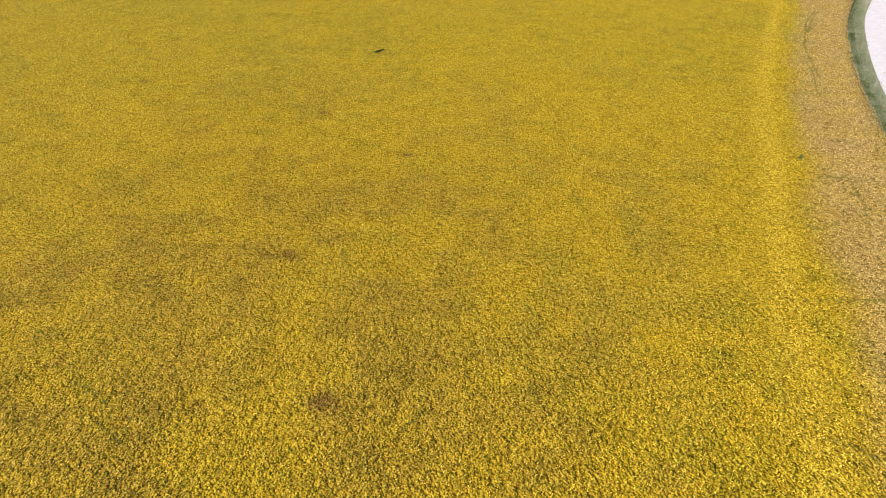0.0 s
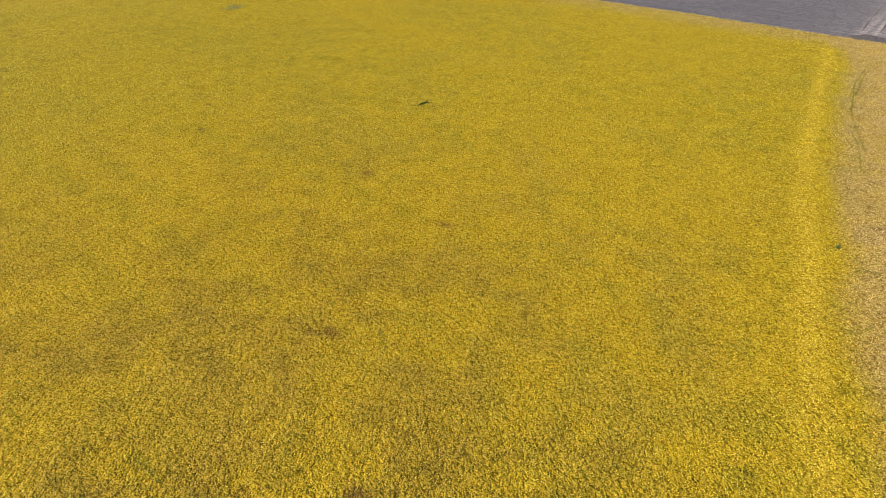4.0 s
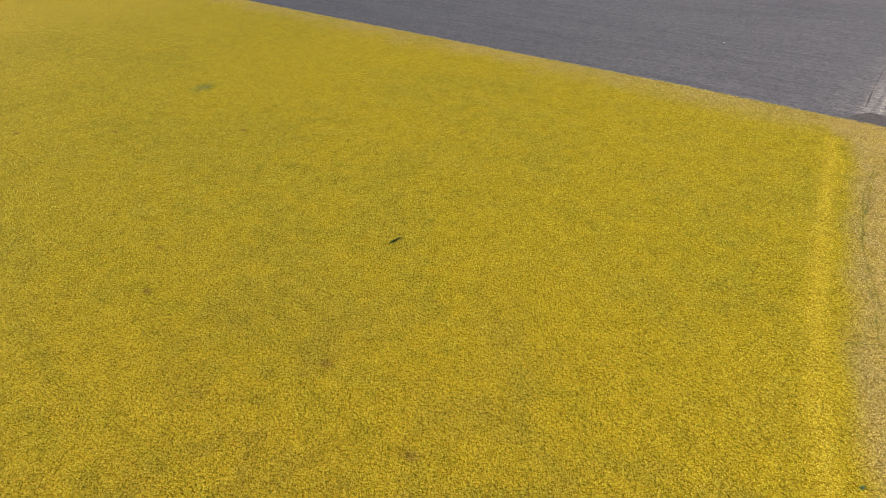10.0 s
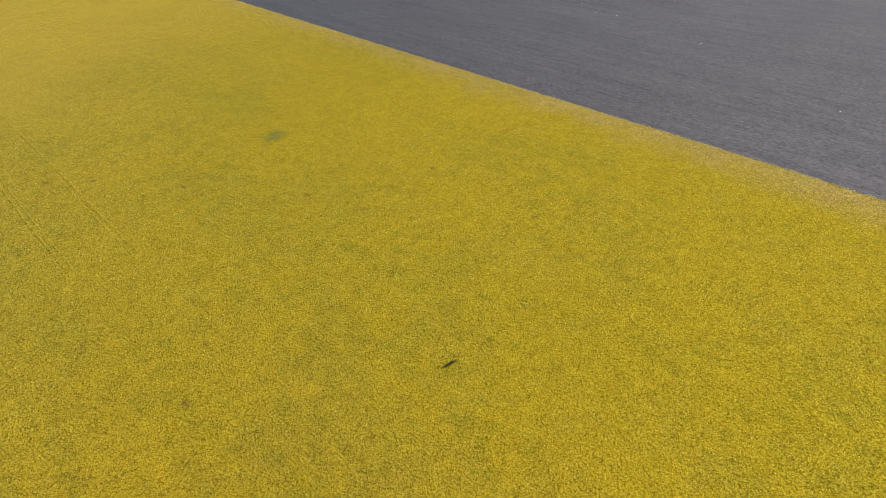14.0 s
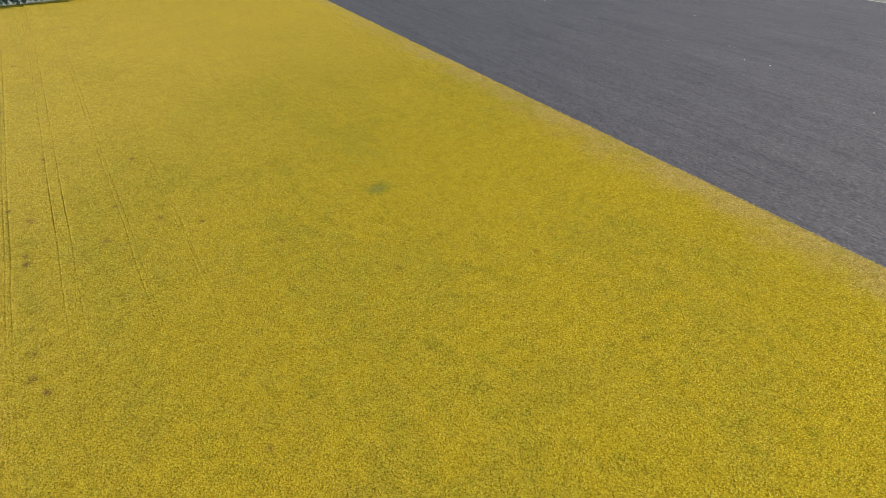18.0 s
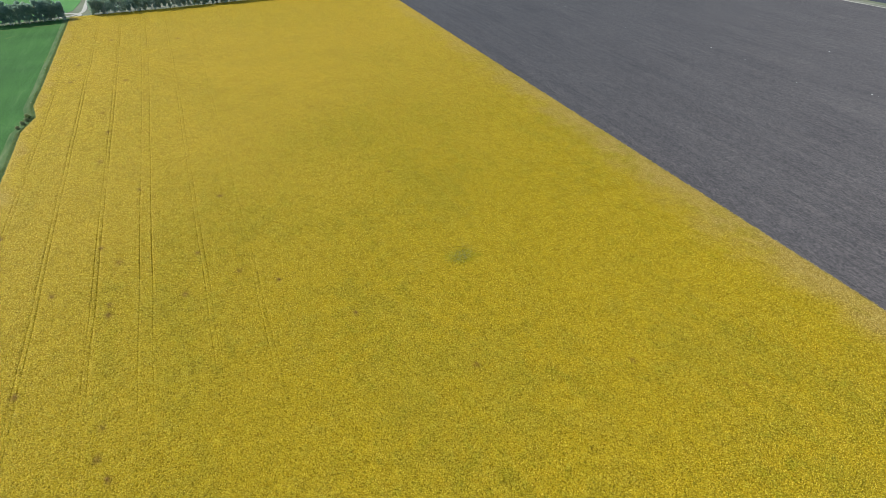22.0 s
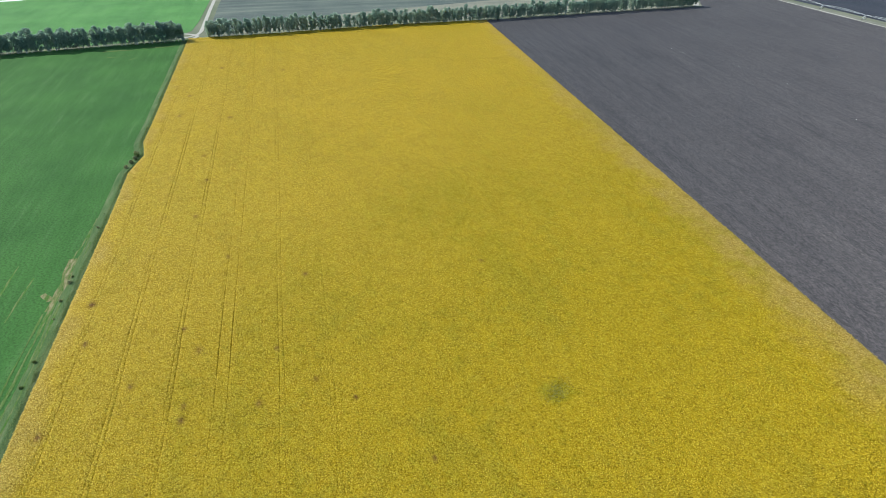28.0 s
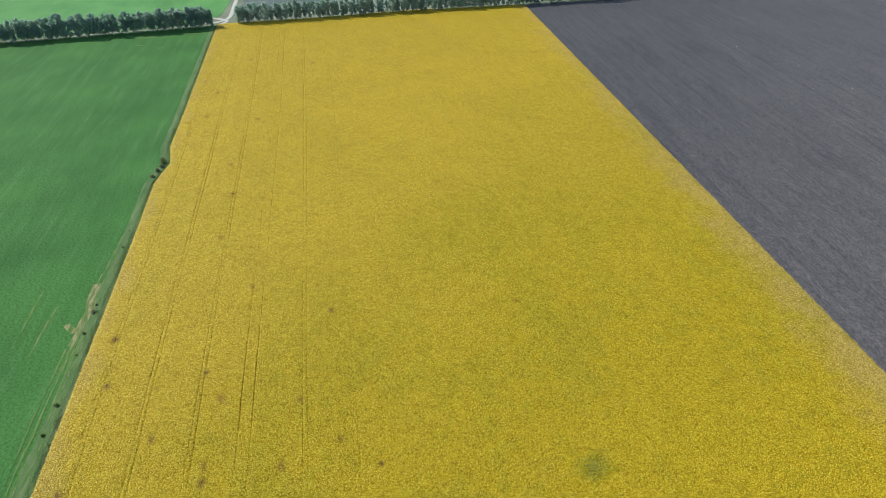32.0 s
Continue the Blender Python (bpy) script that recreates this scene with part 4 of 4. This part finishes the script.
blades("weed_patch", px[ok], py[ok], 0.98, 0.13, 0.7, M_SHRUB, 27, "greyish green patch of weeds in the soy", "weeds")

spots = [along(line, int(16 * sum(math.dist(a, b) for a, b in zip(line, line[1:]))), 0.1, 29 + k) for k, line in enumerate(MARKS)]
blades("track_weeds", np.concatenate([p[0] for p in spots]), np.concatenate([p[1] for p in spots]), 0.9, 0.115, 0.8, M_WEED, 29, "dark green weeds in old tracks through the crop", "weeds")


def bush(name, x, y, radius, height, count, mat, seed, label, category, stretch=1.0, turn=0.0):
    """A low woody plant: short stems and a ragged crown of leaves."""
    base = new(name)
    base.matrix_basis = pose(x, y, 0, 0, 0, turn)
    r = random.Random(seed)
    for _ in range(4):
        bm = bmesh.new()
        a, d = r.uniform(0, math.tau), radius * r.uniform(0.1, 0.5)
        top = Vector((d * stretch * math.cos(a), d * math.sin(a), height * r.uniform(0.5, 0.8)))
        tube(bm, (top.x * 0.3, top.y * 0.3, -0.05), top, 0.05, 0.02, 5)
        part("stem", bm, M_SHRUB, base)
    me = crown_mesh("foliage", seed, height, radius, height * 0.12, count, mat, 0.12 + 0.08 * radius)
    me.transform(Matrix.Diagonal((stretch, 1, 1, 1)))
    part_ob = new("foliage", me)
    part_ob.parent = base
    return tagged(base, label, category)


bush("weed", 140.8, -132.8, 0.15, 1.35, 170, M_WEED, 31, "tall dark green weed above the dry crop", "weed")
bush("weed", 77.7, -87.7, 0.10, 1.05, 420, M_WEED, 32, "narrow row of dark green weeds in the gold crop", "weed", 9.0, 54)
for k, (x, y, rad, h) in enumerate(((-228.6, -37.2, 1.2, 1.7), (-225.8, -38.8, 1.0, 1.3), (-222.7, -41.6, 1.1, 1.4), (-219.1, -44.9, 0.9, 1.1), (-232.0, -36.3, 0.9, 1.2))):
    bush("bush", x, y, rad, h, 420, M_WEED if k < 1 else M_SHRUB, 40 + k, ("dark green bush at the bulge of the crop's edge", "grey-green scrub bush beside the crop")[k > 0], "bush")
for k, (x, y, rad, h) in enumerate(((-125.8, -95.6, 0.63, 0.90), (-109.4, -103.9, 0.70, 0.98), (-142.2, -87.0, 0.91, 1.05), (-145.3, -85.5, 0.70, 0.90), (-172.9, -70.0, 0.63, 0.83), (-261.3, -21.3, 0.63, 0.90), (-250.0, -27.7, 0.63, 0.83), (-101.3, -108.7, 0.70, 0.83), (-134.0, -91.8, 0.56, 0.75), (-182.2, -65.1, 0.49, 0.68), (-304.6, 1.1, 0.63, 0.83))):
    bush("bush", x, y, rad * (0.45 + 0.25 * (k % 3)), h * (0.5 + 0.15 * (k % 3)), 160, (M_SHRUB, M_WEED)[k % 2], 60 + k, "small bush in the grass strip", "bush")
for k, (x, y) in enumerate(((-693.7, 22.6), (-685.5, 35.1), (-734.2, -17.2), (-731.7, 8.7), (-770.7, 2.9))):
    bush("bush", x, y, 2.6, 3.4, 300, M_WEED, 80 + k, "dark shrub beside the chalk track", "bush")
bush("bush", -211, 632, 1.2, 2.0, 260, M_WEED, 90, "lone bush beside the dirt road", "bush")


# ---- irrigation line ----
def irrigation_line(stands):
    """A wheeled sprinkler line: towers on two wheels carry arched pipes with trusses below."""
    base = new("irrigation_line")
    way = (Vector(stands[-1]) - Vector(stands[0])).normalized()
    across = Vector((-way.y, way.x, 0))
    way = Vector((way.x, way.y, 0))
    high = 4.1
    for n, (x, y) in enumerate(stands):
        at = Vector((x, y, 0))
        bm = bmesh.new()
        for s in (-1, 1):
            foot = at + across * s * 2.1 + Vector((0, 0, 0.75))
            for d in (-0.45, 0.45):
                tube(bm, foot, at + way * d + Vector((0, 0, high)), 0.09, 0.08, 6)
            tube(bm, at + across * s * 1.0 + Vector((0, 0, 2.5)), at - across * s * 0.2 + Vector((0, 0, 2.5)), 0.05, 0.05, 5)
        tube(bm, at - across * 2.3 + Vector((0, 0, 0.75)), at + across * 2.3 + Vector((0, 0, 0.75)), 0.12, 0.12, 6)
        box(bm, at + Vector((0, 0, 0.95)), (0.5, 0.4, 0.35))
        tower = part("tower", bm, M_STEEL, base, "galvanised steel tower")
        for s in (-1, 1):
            bm = bmesh.new()
            c = at + across * s * 2.1 + Vector((0, 0, 0.68))
            turn = across.to_track_quat("Z", "Y").to_matrix().to_4x4()
            m = Matrix.Translation(c) @ Matrix.Rotation(0, 4, "Z") @ way.to_track_quat("Z", "Y").to_matrix().to_4x4()
            for a in range(16):
                a0, a1 = a * math.tau / 16, (a + 1) * math.tau / 16
                ring = []
                for ang in (a0, a1):
                    out = Vector((math.cos(ang), math.sin(ang), 0))
                    ring.append([bm.verts.new(m @ Vector((out.x * rad, out.y * rad, z))) for rad, z in ((0.40, -0.15), (0.66, -0.16), (0.70, 0.0), (0.66, 0.16), (0.40, 0.15))])
                for k in range(4):
                    bm.faces.new((ring[0][k], ring[1][k], ring[1][k + 1], ring[0][k + 1]))
            bmesh.ops.remove_doubles(bm, verts=bm.verts[:], dist=0.001)
            wheel = part("wheel", bm, M_TYRE, tower, "black rubber tyre")
            bm = bmesh.new()
            bmesh.ops.create_cone(bm, cap_ends=True, segments=14, radius1=0.40, radius2=0.36, depth=0.16, matrix=m)
            part("rim", bm, M_STEEL, tower, "steel wheel rim")
    for a, b in zip(stands, stands[1:]):
        a, b = Vector((*a, 0)), Vector((*b, 0))
        n = 12
        top = [a.lerp(b, k / n) + Vector((0, 0, high + 1.3 * math.sin(math.pi * k / n))) for k in range(n + 1)]
        bm = bmesh.new()
        for p, q in zip(top, top[1:]):
            tube(bm, p, q, 0.085, 0.085, 7)
        part("pipe", bm, M_STEEL, base, "long arched galvanised water pipe")
        for s in (-1, 1):
            bm = bmesh.new()
            low = [p - Vector((0, 0, 1.5 * math.sin(math.pi * k / n))) + across * s * 0.8 * math.sin(math.pi * k / n) for k, p in enumerate(top)]
            for k in range(n):
                tube(bm, low[k], low[k + 1], 0.035, 0.035, 4)
                if k:
                    tube(bm, low[k], top[k], 0.03, 0.03, 4)
                    tube(bm, low[k], top[k + 1], 0.02, 0.02, 4)
            part("truss", bm, M_STEEL, base, "thin steel truss rods")
        for k in range(1, n):
            bm = bmesh.new()
            tube(bm, top[k], top[k] - Vector((0, 0, 2.2)), 0.025, 0.02, 4)
            part("drop_hose", bm, M_TYRE, base, "thin black drop hose")
    return tagged(base, "wheeled steel sprinkler line beside the dark field", "irrigation machine")


irrigation_line([(-166.9, 652.5), (-122.1, 629.2), (-76.8, 604.7), (-31.8, 580.5), (13.2, 556.5), (58.2, 532.5)])


# ---- chalk quarry, stones ----
def heap(seed, wide, high):
    bm = bmesh.new()
    bmesh.ops.create_icosphere(bm, subdivisions=3, radius=1)
    for v in bm.verts:
        w = 1 + 0.45 * noise.noise(v.co * 1.7 + Vector((seed * 7.0, 0, 0))) + 0.18 * noise.noise(v.co * 5.0 + Vector((0, seed * 3.0, 0)))
        v.co = Vector((v.co.x * wide * w, v.co.y * wide * 0.6 * w, max(-0.2, v.co.z * high * w)))
    ob = part("chalk_heap", bm, M_CHALK, None)
    return tagged(ob, "white heap of dug chalk at the quarry's edge", "heap", "chalk heaps")


r5 = random.Random(5)
heaps = [heap(k, 5.5 + k, 2.2 + 0.5 * k) for k in range(3)]
for k in range(26):
    t = r5.random()
    x, y = -700 + 37 * t + r5.uniform(-9, 3), 52 + 128 * t + r5.uniform(-3, 3)
    m = pose(x, y, 0, 0, 0, r5.uniform(50, 100))
    if k < 3:
        heaps[k].matrix_basis = m
    else:
        made = copy_thing(heaps[k % 3], m)
        s = r5.uniform(0.5, 1.2)
        made.scale = (s, s, s * r5.uniform(0.7, 1.2))
for k, (x, y) in enumerate(((-721.1, 0.6), (-714.0, 11.0), (-725.7, 19.1), (-717.6, 27.5), (-754.5, -4.1))):
    made = copy_thing(heaps[k % 3], pose(x, y, 0, 0, 0, r5.uniform(0, 180)))
    made.scale = (0.7, 0.5, 0.4)
ribbon("chalk_floor", [(-703.9, 37.9), (-694.6, 70.7), (-685.1, 111.4), (-676.4, 156.7), (-668.3, 199.3)], 20.0, 0.08, M_CHALK, "white scraped chalk ground", "quarry", 0.1, 9, 3.0)


def stone(seed, size):
    bm = bmesh.new()
    bmesh.ops.create_icosphere(bm, subdivisions=2, radius=1)
    for v in bm.verts:
        w = 1 + 0.5 * noise.noise(v.co * 1.3 + Vector((seed * 5.0, 1, 2)))
        v.co = Vector((v.co.x * size * w, v.co.y * size * 0.7 * w, v.co.z * size * 0.45 * w + size * 0.2))
    return tagged(part("stone", bm, M_STONE, None), "pale stone lying on the bare soil", "stone", "stones on the soil")


STONES = [(60.1, 323.9), (110.2, 210.5), (88.0, 243.6), (91.0, 241.7), (53.0, 240.6), (20.1, 270.9), (2.3, 406.2), (-4.0, 286.9), (97.4, 217.0), (-151.7, 351.1), (-70.3, 305.9), (-54.9, 326.2), (-52.4, 428.8), (-94.0, 342.3), (-139.9, 347.3), (187.7, 66.5), (151.2, 153.4)]
stones = [stone(k, 0.34 + 0.06 * k) for k in range(3)]
for k, (x, y) in enumerate(STONES):
    if k < 3:
        stones[k].matrix_basis = pose(x, y, 0, 0, 0, 40 * k)
    else:
        made = copy_thing(stones[k % 3], pose(x, y, 0, 0, 0, 37 * k))
        s = 0.6 + 0.5 * ((k * 7) % 5) / 5
        made.scale = (s, s, s)
